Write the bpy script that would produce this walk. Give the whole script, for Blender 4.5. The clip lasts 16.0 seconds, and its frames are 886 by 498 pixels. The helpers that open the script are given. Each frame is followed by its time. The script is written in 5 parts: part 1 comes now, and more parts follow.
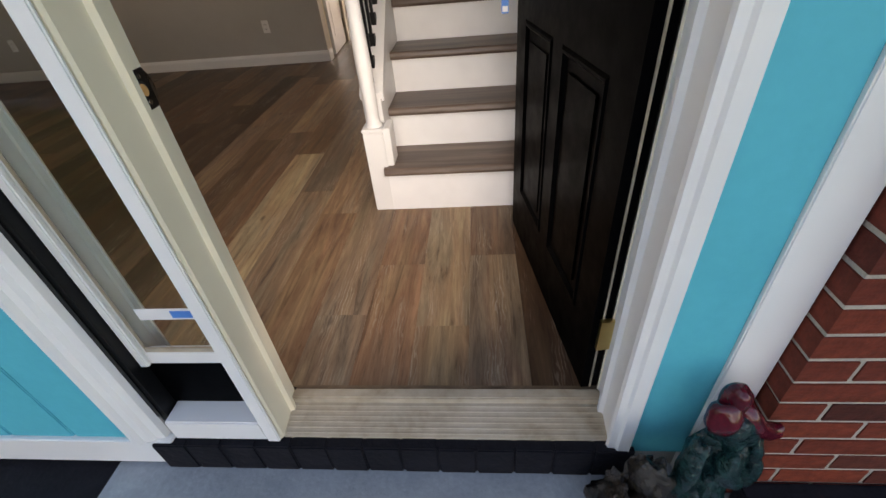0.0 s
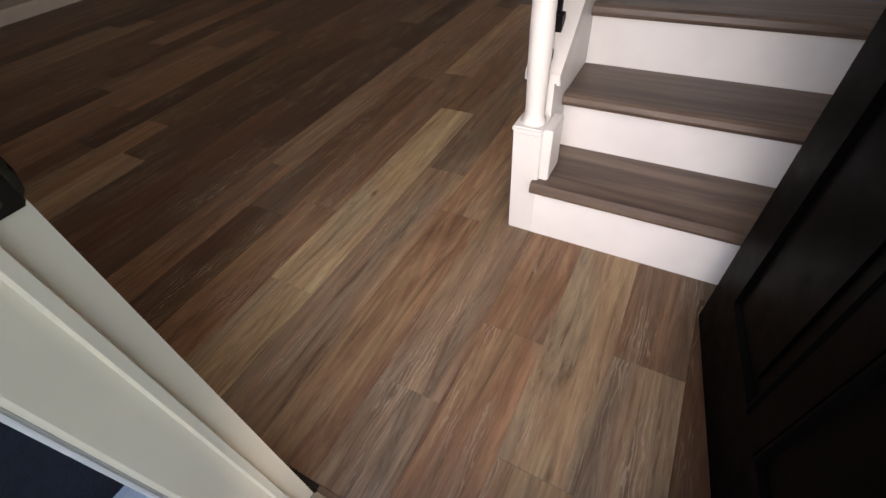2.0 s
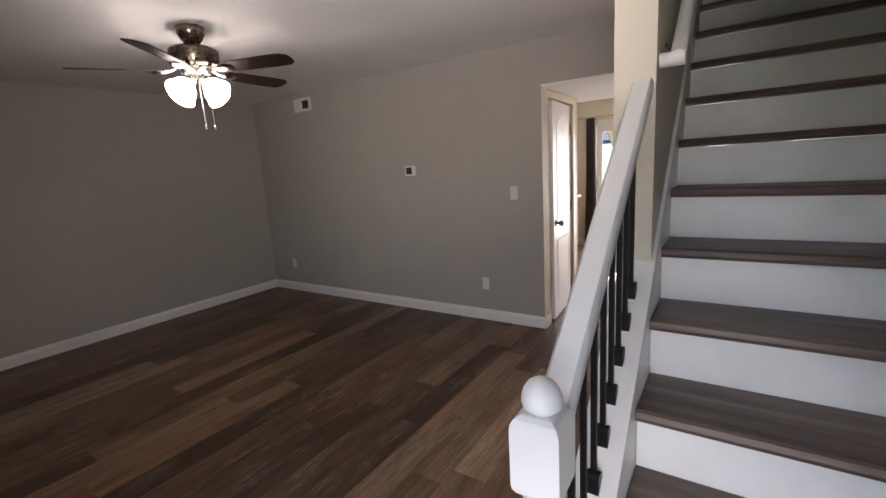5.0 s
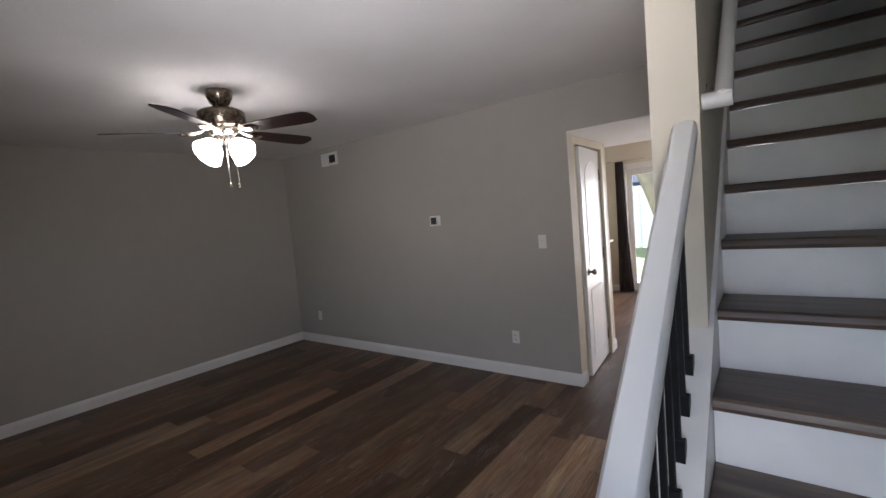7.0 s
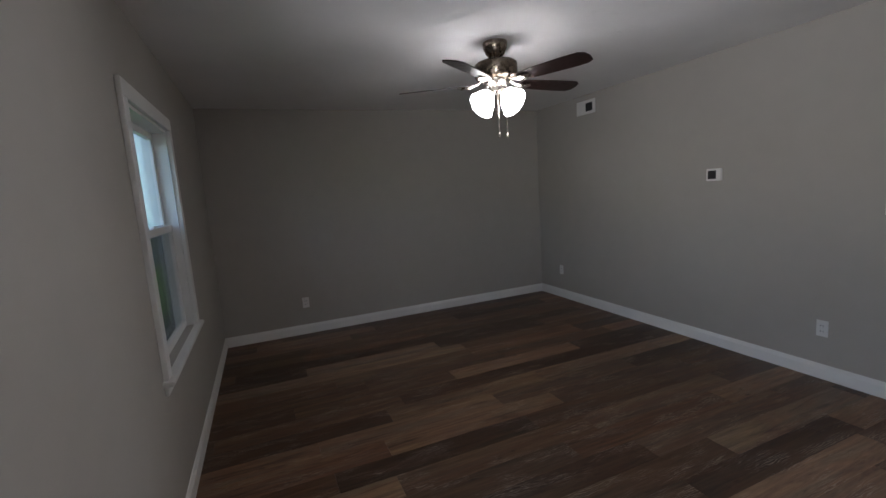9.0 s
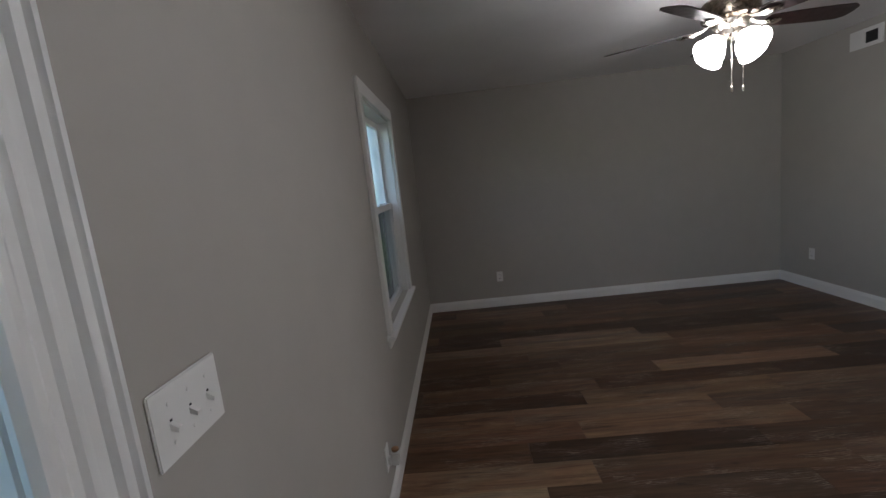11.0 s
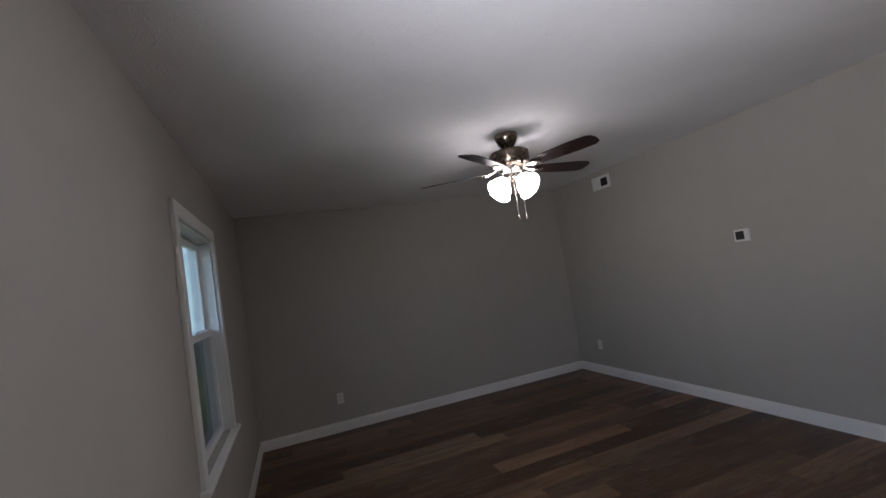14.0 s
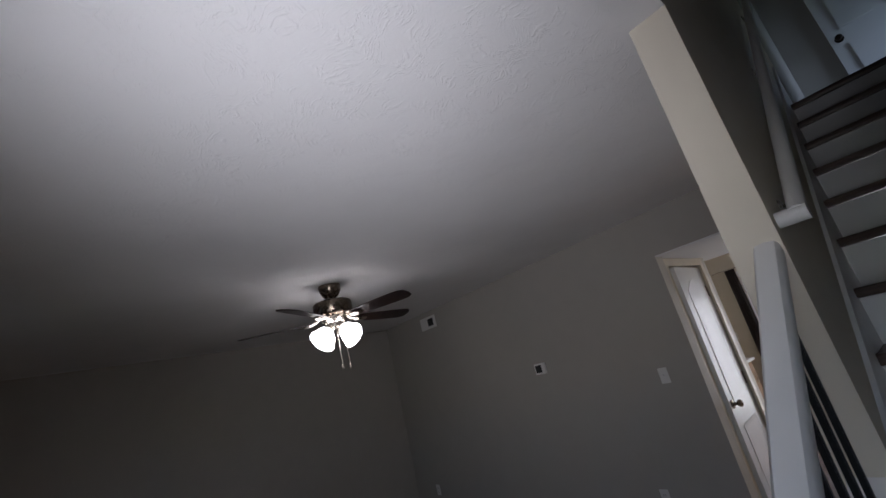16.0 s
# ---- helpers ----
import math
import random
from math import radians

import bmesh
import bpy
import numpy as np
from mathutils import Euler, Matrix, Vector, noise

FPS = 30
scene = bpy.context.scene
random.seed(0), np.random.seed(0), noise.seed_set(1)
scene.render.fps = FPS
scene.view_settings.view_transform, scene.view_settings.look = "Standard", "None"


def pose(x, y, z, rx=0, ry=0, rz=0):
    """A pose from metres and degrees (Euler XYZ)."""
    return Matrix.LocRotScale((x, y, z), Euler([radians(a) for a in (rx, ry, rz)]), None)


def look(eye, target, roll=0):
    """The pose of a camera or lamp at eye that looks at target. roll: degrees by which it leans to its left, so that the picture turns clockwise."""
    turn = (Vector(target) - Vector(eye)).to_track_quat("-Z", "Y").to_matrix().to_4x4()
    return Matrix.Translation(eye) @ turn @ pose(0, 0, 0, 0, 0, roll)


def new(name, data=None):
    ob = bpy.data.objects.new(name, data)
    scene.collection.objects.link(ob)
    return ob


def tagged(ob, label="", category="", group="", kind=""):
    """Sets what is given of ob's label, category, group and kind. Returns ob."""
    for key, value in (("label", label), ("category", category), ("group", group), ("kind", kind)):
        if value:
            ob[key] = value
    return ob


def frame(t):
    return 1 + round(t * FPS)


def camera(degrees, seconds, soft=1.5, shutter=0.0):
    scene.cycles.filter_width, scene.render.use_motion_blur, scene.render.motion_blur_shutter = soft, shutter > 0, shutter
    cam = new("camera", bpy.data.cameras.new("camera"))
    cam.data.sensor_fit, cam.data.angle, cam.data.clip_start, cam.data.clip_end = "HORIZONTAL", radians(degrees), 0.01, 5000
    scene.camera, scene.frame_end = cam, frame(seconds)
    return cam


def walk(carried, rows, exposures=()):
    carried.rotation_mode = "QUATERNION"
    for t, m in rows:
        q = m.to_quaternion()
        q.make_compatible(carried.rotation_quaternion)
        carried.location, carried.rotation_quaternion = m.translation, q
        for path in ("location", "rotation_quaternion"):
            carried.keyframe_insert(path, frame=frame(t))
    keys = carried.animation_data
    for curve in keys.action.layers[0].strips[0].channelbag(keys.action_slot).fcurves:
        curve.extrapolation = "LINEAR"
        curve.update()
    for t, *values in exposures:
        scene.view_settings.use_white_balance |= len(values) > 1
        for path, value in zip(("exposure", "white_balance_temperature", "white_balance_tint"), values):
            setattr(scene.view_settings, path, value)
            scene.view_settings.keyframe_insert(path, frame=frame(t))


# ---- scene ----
cam = camera(91.6, 16.0)
EXPOSURES = [(0, 1.9, 8700, 22), (0.6, 1.85, 9200, 24), (1.5, 1.95, 8400, 26), (3.5, 2.2, 7300, 21), (4.7, 2.35, 6900, 21), (7, 2.25, 6200, 18), (8, 1.95, 6000, 17), (10.2, 2.25, 5900, 12), (12.3, 2.1, 6000, 18), (13.3, 1.9, 6000, 18), (14.5, 2.0, 5850, 18), (15.2, 1.45, 5800, 18), (16, 1.0, 5900, 18)]
PATH = [
    (0, (0.493, -0.733, 1.062), (0.312, 0.853, -0.143), -5.5),
    (0.5, (0.416, -0.479, 1.062), (0.244, 0.937, -0.34), -5.0),
    (1, (0.47, -0.244, 1.004), (0.063, 1.108, -0.413), -0.5),
    (1.5, (0.455, -0.097, 1.041), (-0.155, 1.088, -0.45), -4.8),
    (2, (0.386, -0.087, 1.052), (-0.351, 1.1, -0.378), -5.7),
    (2.5, (0.324, -0.051, 1.054), (-0.543, 1.121, -0.315), -7.1),
    (3, (0.285, -0.047, 1.062), (-0.624, 1.119, -0.285), -6.0),
    (3.5, (0.265, 0.009, 1.103), (-0.732, 1.325, -0.026), -5.1),
    (4, (0.268, 0.209, 1.226), (-0.852, 1.693, 0.49), -4.2),
    (4.4, (0.292, 0.348, 1.391), (-0.879, 1.839, 0.755), -6.9),
    (4.5, (0.301, 0.355, 1.418), (-0.863, 1.865, 0.814), -6.2),
    (4.7, (0.288, 0.395, 1.459), (-0.815, 1.991, 0.972), -4.2),
    (6.8, (0.231, 0.577, 1.52), (-0.857, 2.248, 1.351), -3.4),
    (7, (0.213, 0.589, 1.512), (-0.992, 2.178, 1.355), -5.1),
    (7.5, (0.16, 0.57, 1.503), (-1.24, 1.988, 1.339), -4.6),
    (8, (0.108, 0.565, 1.508), (-1.475, 1.759, 1.246), -4.9),
    (8.5, (0.061, 0.545, 1.5), (-1.653, 1.545, 1.251), -3.3),
    (9, (0.033, 0.495, 1.495), (-1.798, 1.251, 1.219), -3.9),
    (9.5, (0.018, 0.481, 1.497), (-1.902, 1.025, 1.248), -4.1),
    (10, (0.018, 0.474, 1.493), (-1.962, 0.812, 1.22), -5.4),
    (10.2, (0.006, 0.476, 1.493), (-1.993, 0.718, 1.224), -6.1),
    (12.3, (0.023, 0.405, 1.438), (-1.906, 0.053, 1.046), -5.2),
    (12.5, (0.029, 0.407, 1.426), (-1.913, 0.165, 1.014), -4.5),
    (13, (0.051, 0.425, 1.444), (-1.931, 0.446, 1.18), -6.6),
    (13.5, (0.078, 0.459, 1.465), (-1.883, 0.84, 1.354), -8.6),
    (14, (0.075, 0.486, 1.506), (-1.803, 1.164, 1.626), -8.7),
    (14.5, (0.126, 0.5, 1.524), (-1.667, 1.34, 1.808), -8.9),
    (15, (0.165, 0.534, 1.547), (-1.536, 1.501, 1.962), -12.0),
    (15.5, (0.236, 0.545, 1.563), (-1.366, 1.635, 2.059), -14.0),
    (16, (0.302, 0.567, 1.561), (-1.095, 1.878, 2.134), -14.1),
]
walk(cam, [(t, look(eye, target, roll)) for t, eye, target, roll in PATH], EXPOSURES)

# ---- world, sun and lamps ----
world = bpy.data.worlds.new("sky")
scene.world = world
world.use_nodes = True
wn = world.node_tree
sky = wn.nodes.new("ShaderNodeTexSky")
sky.sky_type = "NISHITA"
sky.sun_disc = False
SUN_TO = Vector((-0.25, 1.0, 0.78)).normalized()  # towards the sun, behind the house
sky.sun_elevation = math.asin(SUN_TO.z)
sky.sun_rotation = math.atan2(SUN_TO.x, SUN_TO.y)
wn.links.new(sky.outputs[0], wn.nodes["Background"].inputs[0])
wn.nodes["Background"].inputs[1].default_value = 0.135
sun = new("sun", bpy.data.lights.new("sun", "SUN"))
sun.data.energy, sun.data.angle, sun.data.color = 5.0, radians(0.6), (1.0, 0.95, 0.87)
sun.matrix_world = look(SUN_TO * 30, (0, 0, 0))
# daylight that the open entry lets in
day = new("entry_daylight", bpy.data.lights.new("entry_daylight", "AREA"))
day.data.shape, day.data.size, day.data.size_y = "RECTANGLE", 0.74, 1.0
day.data.energy, day.data.color, day.data.spread = 1.35, (0.93, 0.97, 1.0), radians(112)
day.matrix_world = look((0.355, 0.225, 0.72), (-0.30, 1.30, 0.05))
# daylight thrown up from the ground outside, under the entry's head
lift = new("ground_daylight", bpy.data.lights.new("ground_daylight", "AREA"))
lift.data.shape, lift.data.size, lift.data.size_y = "RECTANGLE", 0.62, 0.5
lift.data.energy, lift.data.color, lift.data.spread = 3.0, (1.0, 0.985, 0.96), radians(82)
lift.matrix_world = look((0.18, 0.14, 1.45), (-1.0, 1.65, 2.427))
# sky light in the small landing window upstairs
loft = new("landing_daylight", bpy.data.lights.new("landing_daylight", "AREA"))
loft.data.shape, loft.data.size, loft.data.size_y = "RECTANGLE", 0.6, 0.6
loft.data.energy, loft.data.color, loft.data.spread = 1.4, (0.62, 0.78, 1.0), radians(80)
loft.matrix_world = look((1.98, 5.33, 3.22), (0.75, 5.75, 3.10))
# daylight from the yard through the far leaf of the sliding door
yard = new("yard_daylight", bpy.data.lights.new("yard_daylight", "AREA"))
yard.data.shape, yard.data.size, yard.data.size_y = "RECTANGLE", 0.80, 1.7
yard.data.energy, yard.data.color = 13.0, (1.0, 0.98, 0.95)
yard.matrix_world = look((-0.14, 7.96, 1.0), (-0.30, 7.0, 1.0))


# ---- materials ----
class Nodes:
    """A small builder for node materials."""

    def __init__(self, name, rough=0.6, metal=0.0, spec=0.5):
        self.m = bpy.data.materials.new(name)
        self.m.use_nodes = True
        self.t = self.m.node_tree
        self.b = self.t.nodes["Principled BSDF"]
        self.b.inputs["Roughness"].default_value = rough
        self.b.inputs["Metallic"].default_value = metal
        self.b.inputs["Specular IOR Level"].default_value = spec

    def node(self, kind, **kw):
        n = self.t.nodes.new(kind)
        for k, v in kw.items():
            n.inputs[k].default_value = v
        return n

    def link(self, a, b):
        self.t.links.new(a, b)

    def coords(self, scale=(1, 1, 1), space="Object"):
        tc = self.node("ShaderNodeTexCoord")
        mp = self.node("ShaderNodeMapping")
        mp.inputs["Scale"].default_value = scale
        self.link(tc.outputs[space], mp.inputs["Vector"])
        return mp.outputs[0]

    def noise(self, vec, scale, detail=4, rough=0.55, distort=0.0):
        n = self.node("ShaderNodeTexNoise", Scale=scale, Detail=detail, Roughness=rough, Distortion=distort)
        self.link(vec, n.inputs["Vector"])
        return n.outputs["Fac"]

    def ramp(self, fac, stops, mode="LINEAR"):
        r = self.node("ShaderNodeValToRGB")
        r.color_ramp.interpolation = mode
        e = r.color_ramp.elements
        while len(e) < len(stops):
            e.new(0.5)
        for el, (p, c) in zip(e, stops):
            el.position = p
            el.color = (*c, 1) if len(c) == 3 else c
        self.link(fac, r.inputs[0])
        return r.outputs[0]

    def mix(self, fac, a, b, blend="MIX"):
        n = self.t.nodes.new("ShaderNodeMix")
        n.data_type = "RGBA"
        n.blend_type = blend
        for sock, v in ((n.inputs[0], fac), (n.inputs[6], a), (n.inputs[7], b)):
            if isinstance(v, (int, float)):
                sock.default_value = v
            elif isinstance(v, tuple):
                sock.default_value = (*v, 1)
            else:
                self.link(v, sock)
        return n.outputs[2]

    def math(self, op, a, b=0.5):
        n = self.node("ShaderNodeMath")
        n.operation = op
        for s, v in zip(n.inputs, (a, b)):
            if isinstance(v, (int, float)):
                s.default_value = v
            else:
                self.link(v, s)
        return n.outputs[0]

    def colour(self, c):
        self.link(c, self.b.inputs["Base Color"])
        return self

    def roughness(self, r):
        self.link(r, self.b.inputs["Roughness"])
        return self

    def bump(self, height, strength=0.2, dist=0.01):
        n = self.node("ShaderNodeBump", Strength=strength, Distance=dist)
        self.link(height, n.inputs["Height"])
        self.link(n.outputs[0], self.b.inputs["Normal"])
        return self


def plain(name, c, rough=0.5, metal=0.0, vary=0.08, scale=6.0, bump=0.05, bscale=120.0, spec=0.5):
    """Paint, plastic or metal with slight stains and a fine grain."""
    k = Nodes(name, rough, metal, spec)
    v = k.coords()
    big = k.noise(v, scale, 3)
    lo = tuple(x * (1 - vary) for x in c)
    hi = tuple(min(1, x * (1 + vary)) for x in c)
    k.colour(k.ramp(big, [(0.3, lo), (0.7, hi)]))
    fine = k.noise(v, bscale, 2)
    k.roughness(k.ramp(k.noise(v, scale * 3, 3), [(0.3, (rough * 0.85,) * 3), (0.7, (min(1, rough * 1.15),) * 3)]))
    if bump:
        k.bump(fine, bump, 0.003)
    return k.m


def wall_paint(name, c):
    """Eggshell wall paint with roller stipple and faint scuffs."""
    k = Nodes(name, 0.6, 0, 0.35)
    v = k.coords()
    a = k.noise(v, 0.9, 3)
    b = k.noise(v, 7, 4)
    m = k.math("ADD", k.math("MULTIPLY", a, 0.6), k.math("MULTIPLY", b, 0.4))
    k.colour(k.ramp(m, [(0.3, tuple(x * 0.95 for x in c)), (0.7, tuple(x * 1.04 for x in c))]))
    k.bump(k.math("ADD", k.noise(v, 260, 2), k.math("MULTIPLY", k.noise(v, 40, 2), 0.5)), 0.08, 0.003)
    return k.m


def ceiling_paint(name):
    """Flat ceiling white with a stomped, brushed texture of short curved ridges."""
    k = Nodes(name, 0.75, 0, 0.3)
    v = k.coords()
    warp = k.node("ShaderNodeTexNoise", Scale=5.0, Detail=2.0)
    k.link(v, warp.inputs["Vector"])
    bent = k.mix(0.35, v, warp.outputs["Color"], "ADD")
    mp = k.node("ShaderNodeMapping")
    mp.inputs["Scale"].default_value = (30, 95, 30)
    k.link(bent, mp.inputs["Vector"])
    ridges = k.noise(mp.outputs[0], 1.0, 3, 0.6, 0.8)
    where = k.ramp(k.noise(v, 11.0, 4), [(0.42, (0.10, 0.10, 0.10)), (0.60, (1, 1, 1))])
    h = k.math("MULTIPLY", k.ramp(ridges, [(0.50, (0, 0, 0)), (0.66, (0.5, 0.5, 0.5))]), where)
    k.colour(k.ramp(k.noise(v, 1.3, 3), [(0.3, (0.78, 0.77, 0.76)), (0.7, (0.85, 0.84, 0.83))]))
    k.bump(k.math("ADD", h, k.math("MULTIPLY", k.noise(v, 90, 2), 0.12)), 0.5, 0.006)
    return k.m


def plank_wood(name):
    """Wood-look vinyl planks: tone by the object's colour, cathedral grain, limed pores, knots."""
    k = Nodes(name, 0.42, 0, 0.24)
    info = k.node("ShaderNodeObjectInfo")
    sep = k.node("ShaderNodeSeparateColor")
    k.link(info.outputs["Color"], sep.inputs[0])
    tone, seed = sep.outputs[0], sep.outputs[1]
    geo = k.node("ShaderNodeNewGeometry")
    off = k.node("ShaderNodeCombineXYZ")
    k.link(k.math("MULTIPLY", seed, 37.0), off.inputs[0])
    k.link(k.math("MULTIPLY", seed, 91.0), off.inputs[1])
    add = k.node("ShaderNodeVectorMath")
    k.link(geo.outputs["Position"], add.inputs[0])
    k.link(off.outputs[0], add.inputs[1])
    def stretched(s):
        mp = k.node("ShaderNodeMapping")
        mp.inputs["Scale"].default_value = s
        k.link(add.outputs[0], mp.inputs["Vector"])
        return mp.outputs[0]
    # slow bands of grey, red and tan along the board
    hue = k.noise(stretched((7.5, 0.8, 1)), 1.0, 4, 0.6, 0.5)
    base = k.ramp(hue, [(0.26, (0.064, 0.042, 0.030)), (0.40, (0.150, 0.103, 0.071)), (0.50, (0.160, 0.083, 0.049)), (0.60, (0.220, 0.143, 0.082)), (0.74, (0.145, 0.110, 0.084))])
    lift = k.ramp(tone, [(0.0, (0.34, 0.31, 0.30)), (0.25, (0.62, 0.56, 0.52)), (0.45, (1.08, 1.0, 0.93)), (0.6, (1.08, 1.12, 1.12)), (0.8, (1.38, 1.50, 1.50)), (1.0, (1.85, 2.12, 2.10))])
    board = k.ramp(seed, [(0.0, (0.150, 0.112, 0.083)), (0.2, (0.205, 0.143, 0.090)), (0.4, (0.165, 0.088, 0.054)), (0.6, (0.185, 0.142, 0.106)), (0.8, (0.120, 0.080, 0.055)), (1.0, (0.190, 0.120, 0.074))], "CONSTANT")
    c = k.mix(1.0, k.mix(0.36, base, board), lift, "MULTIPLY")
    streak = k.noise(stretched((23, 1.7, 1)), 1.0, 8, 0.68, 1.6)
    c = k.mix(1.0, c, k.ramp(streak, [(0.28, (0.33, 0.30, 0.28)), (0.41, (0.80, 0.78, 0.76)), (0.54, (1.10, 1.10, 1.07)), (0.71, (1.55, 1.55, 1.50))]), "MULTIPLY")
    wave = k.node("ShaderNodeTexWave", Scale=1.0, Distortion=11.0, Detail=3.0)
    wave.inputs["Detail Scale"].default_value = 1.6
    k.link(stretched((30, 6.0, 1)), wave.inputs["Vector"])
    pores = k.noise(stretched((210, 13, 1)), 1.0, 3, 0.6)
    lime = k.math("MULTIPLY", k.ramp(wave.outputs["Fac"], [(0.70, (0, 0, 0)), (0.95, (1, 1, 1))]),
                  k.ramp(k.noise(stretched((10, 2.6, 1)), 1.0, 3), [(0.50, (0, 0, 0)), (0.66, (0.55, 0.55, 0.55))]))
    c = k.mix(lime, c, (0.38, 0.32, 0.25))
    c = k.mix(k.ramp(pores, [(0.54, (0, 0, 0)), (0.74, (0.36, 0.36, 0.36))]), c, (0.03, 0.018, 0.013))
    knots = k.node("ShaderNodeTexVoronoi", Scale=1.0)
    k.link(stretched((5.5, 2.4, 1)), knots.inputs["Vector"])
    c = k.mix(k.ramp(knots.outputs["Distance"], [(0.02, (0.75, 0.75, 0.75)), (0.075, (0, 0, 0))]), c, (0.035, 0.02, 0.014))
    k.colour(c)
    k.roughness(k.ramp(streak, [(0.3, (0.30,) * 3), (0.7, (0.43,) * 3)]))
    k.bump(k.math("ADD", pores, k.math("MULTIPLY", streak, 0.4)), 0.10, 0.002)
    return k.m


def tread_wood(name):
    k = Nodes(name, 0.42, 0, 0.45)
    v = k.coords((1.3, 22, 22))
    s = k.noise(v, 1.0, 5, 0.6, 0.7)
    f = k.noise(k.coords((8, 170, 170)), 1.0, 3)
    c = k.ramp(s, [(0.3, (0.060, 0.039, 0.029)), (0.5, (0.125, 0.085, 0.063)), (0.72, (0.21, 0.152, 0.115))])
    c = k.mix(k.ramp(f, [(0.55, (0, 0, 0)), (0.75, (0.4, 0.4, 0.4))]), c, (0.06, 0.037, 0.028))
    k.colour(c).bump(f, 0.08, 0.002)
    return k.m


def brick_clay(name):
    k = Nodes(name, 0.85, 0, 0.25)
    info = k.node("ShaderNodeObjectInfo")
    c = k.ramp(info.outputs["Random"], [(0.0, (0.045, 0.013, 0.010)), (0.2, (0.13, 0.024, 0.014)), (0.75, (0.23, 0.042, 0.020)), (0.90, (0.17, 0.034, 0.019)), (1.0, (0.04, 0.018, 0.015))])
    v = k.coords()
    n = k.noise(v, 38, 5, 0.65)
    c = k.mix(1.0, c, k.ramp(n, [(0.3, (0.6, 0.6, 0.6)), (0.7, (1.15, 1.12, 1.1))]), "MULTIPLY")
    k.colour(c).bump(k.noise(v, 130, 4), 0.5, 0.004)
    return k.m


def mottled(name, stops, scale, rough=0.9, bump=0.4, bscale=60, detail=5, bdist=0.006, spec=0.3):
    k = Nodes(name, rough, 0, spec)
    v = k.coords()
    n = k.math("ADD", k.math("MULTIPLY", k.noise(v, scale, detail, 0.65), 0.65), k.math("MULTIPLY", k.noise(v, scale * 9, 3), 0.35))
    k.colour(k.ramp(n, stops)).bump(k.noise(v, bscale, 4), bump, bdist)
    return k.m


def glass_mat(name):
    k = Nodes(name, 0.02)
    clear = k.node("ShaderNodeBsdfTransparent", Color=(0.94, 0.965, 0.955, 1))
    gloss = k.node("ShaderNodeBsdfGlossy", Roughness=0.02)
    face = k.node("ShaderNodeLayerWeight")
    face.inputs["Blend"].default_value = 0.5
    sheen = k.math("ADD", k.math("MULTIPLY", k.math("POWER", face.outputs["Facing"], 5.0), 0.5), 0.035)
    both = k.t.nodes.new("ShaderNodeMixShader")
    k.link(sheen, both.inputs[0])
    k.link(clear.outputs[0], both.inputs[1])
    k.link(gloss.outputs[0], both.inputs[2])
    k.link(both.outputs[0], k.t.nodes["Material Output"].inputs["Surface"])
    return k.m


def screen_mat(name):
    """Fine grey insect mesh, half open."""
    k = Nodes(name, 0.8)
    k.b.inputs["Base Color"].default_value = (0.06, 0.065, 0.075, 1)
    clear = k.node("ShaderNodeBsdfTransparent")
    both = k.t.nodes.new("ShaderNodeMixShader")
    both.inputs[0].default_value = 0.74
    k.link(clear.outputs[0], both.inputs[1])
    k.link(k.b.outputs[0], both.inputs[2])
    k.link(both.outputs[0], k.t.nodes["Material Output"].inputs["Surface"])
    return k.m


def glow(name, c, strength):
    k = Nodes(name, 0.4)
    k.b.inputs["Base Color"].default_value = (*c, 1)
    k.b.inputs["Emission Color"].default_value = (*c, 1)
    k.b.inputs["Emission Strength"].default_value = strength
    return k.m


WALL = wall_paint("greige wall paint", (0.405, 0.38, 0.34))
CREAM = wall_paint("cream wall paint", (0.66, 0.60, 0.49))
CEIL = ceiling_paint("ceiling paint")
TRIM = plain("white trim paint", (0.76, 0.75, 0.72), 0.38, vary=0.04, scale=3, bump=0.04, bscale=90)
SATIN = plain("cream jamb paint", (0.80, 0.71, 0.54), 0.4, vary=0.05, scale=4, bump=0.05, bscale=70)
RISER = plain("white riser paint", (0.82, 0.81, 0.785), 0.4, vary=0.05, scale=5, bump=0.05, bscale=60)
PLANK = plank_wood("vinyl plank")
TREAD = tread_wood("stair tread")
SUB = plain("dark underlay", (0.03, 0.022, 0.017), 0.9)
BLACKDOOR = plain("black door paint", (0.0009, 0.0009, 0.0011), 0.42, vary=0.15, spec=0.025, bump=0.08, bscale=50)
BLACK = plain("black metal", (0.004, 0.004, 0.0045), 0.45, 0.0, spec=0.25)
BLACKMASON = mottled("black masonry paint", [(0.3, (0.004, 0.004, 0.006)), (0.7, (0.013, 0.013, 0.017))], 14, 0.75, 0.5, 45, spec=0.15)
NICKEL = plain("brushed nickel", (0.55, 0.50, 0.43), 0.28, 1.0, vary=0.06, scale=20)
DARKNICKEL = plain("antique pewter", (0.22, 0.175, 0.135), 0.27, 1.0, vary=0.06, scale=14)
BRASS = plain("aged brass", (0.60, 0.45, 0.20), 0.35, 1.0, vary=0.12)
BRONZE = plain("oil rubbed bronze", (0.035, 0.026, 0.02), 0.45, 0.8, vary=0.4, scale=25)
ALU = mottled("worn aluminium sill", [(0.3, (0.24, 0.185, 0.12)), (0.5, (0.42, 0.35, 0.255)), (0.75, (0.56, 0.49, 0.385))], 3, 0.45, 0.12, 80)
BLADE = plain("dark walnut blade", (0.017, 0.0065, 0.005), 0.36, vary=0.35, scale=9)
PLATE = plain("white plastic", (0.74, 0.73, 0.70), 0.4, vary=0.03, bump=0)
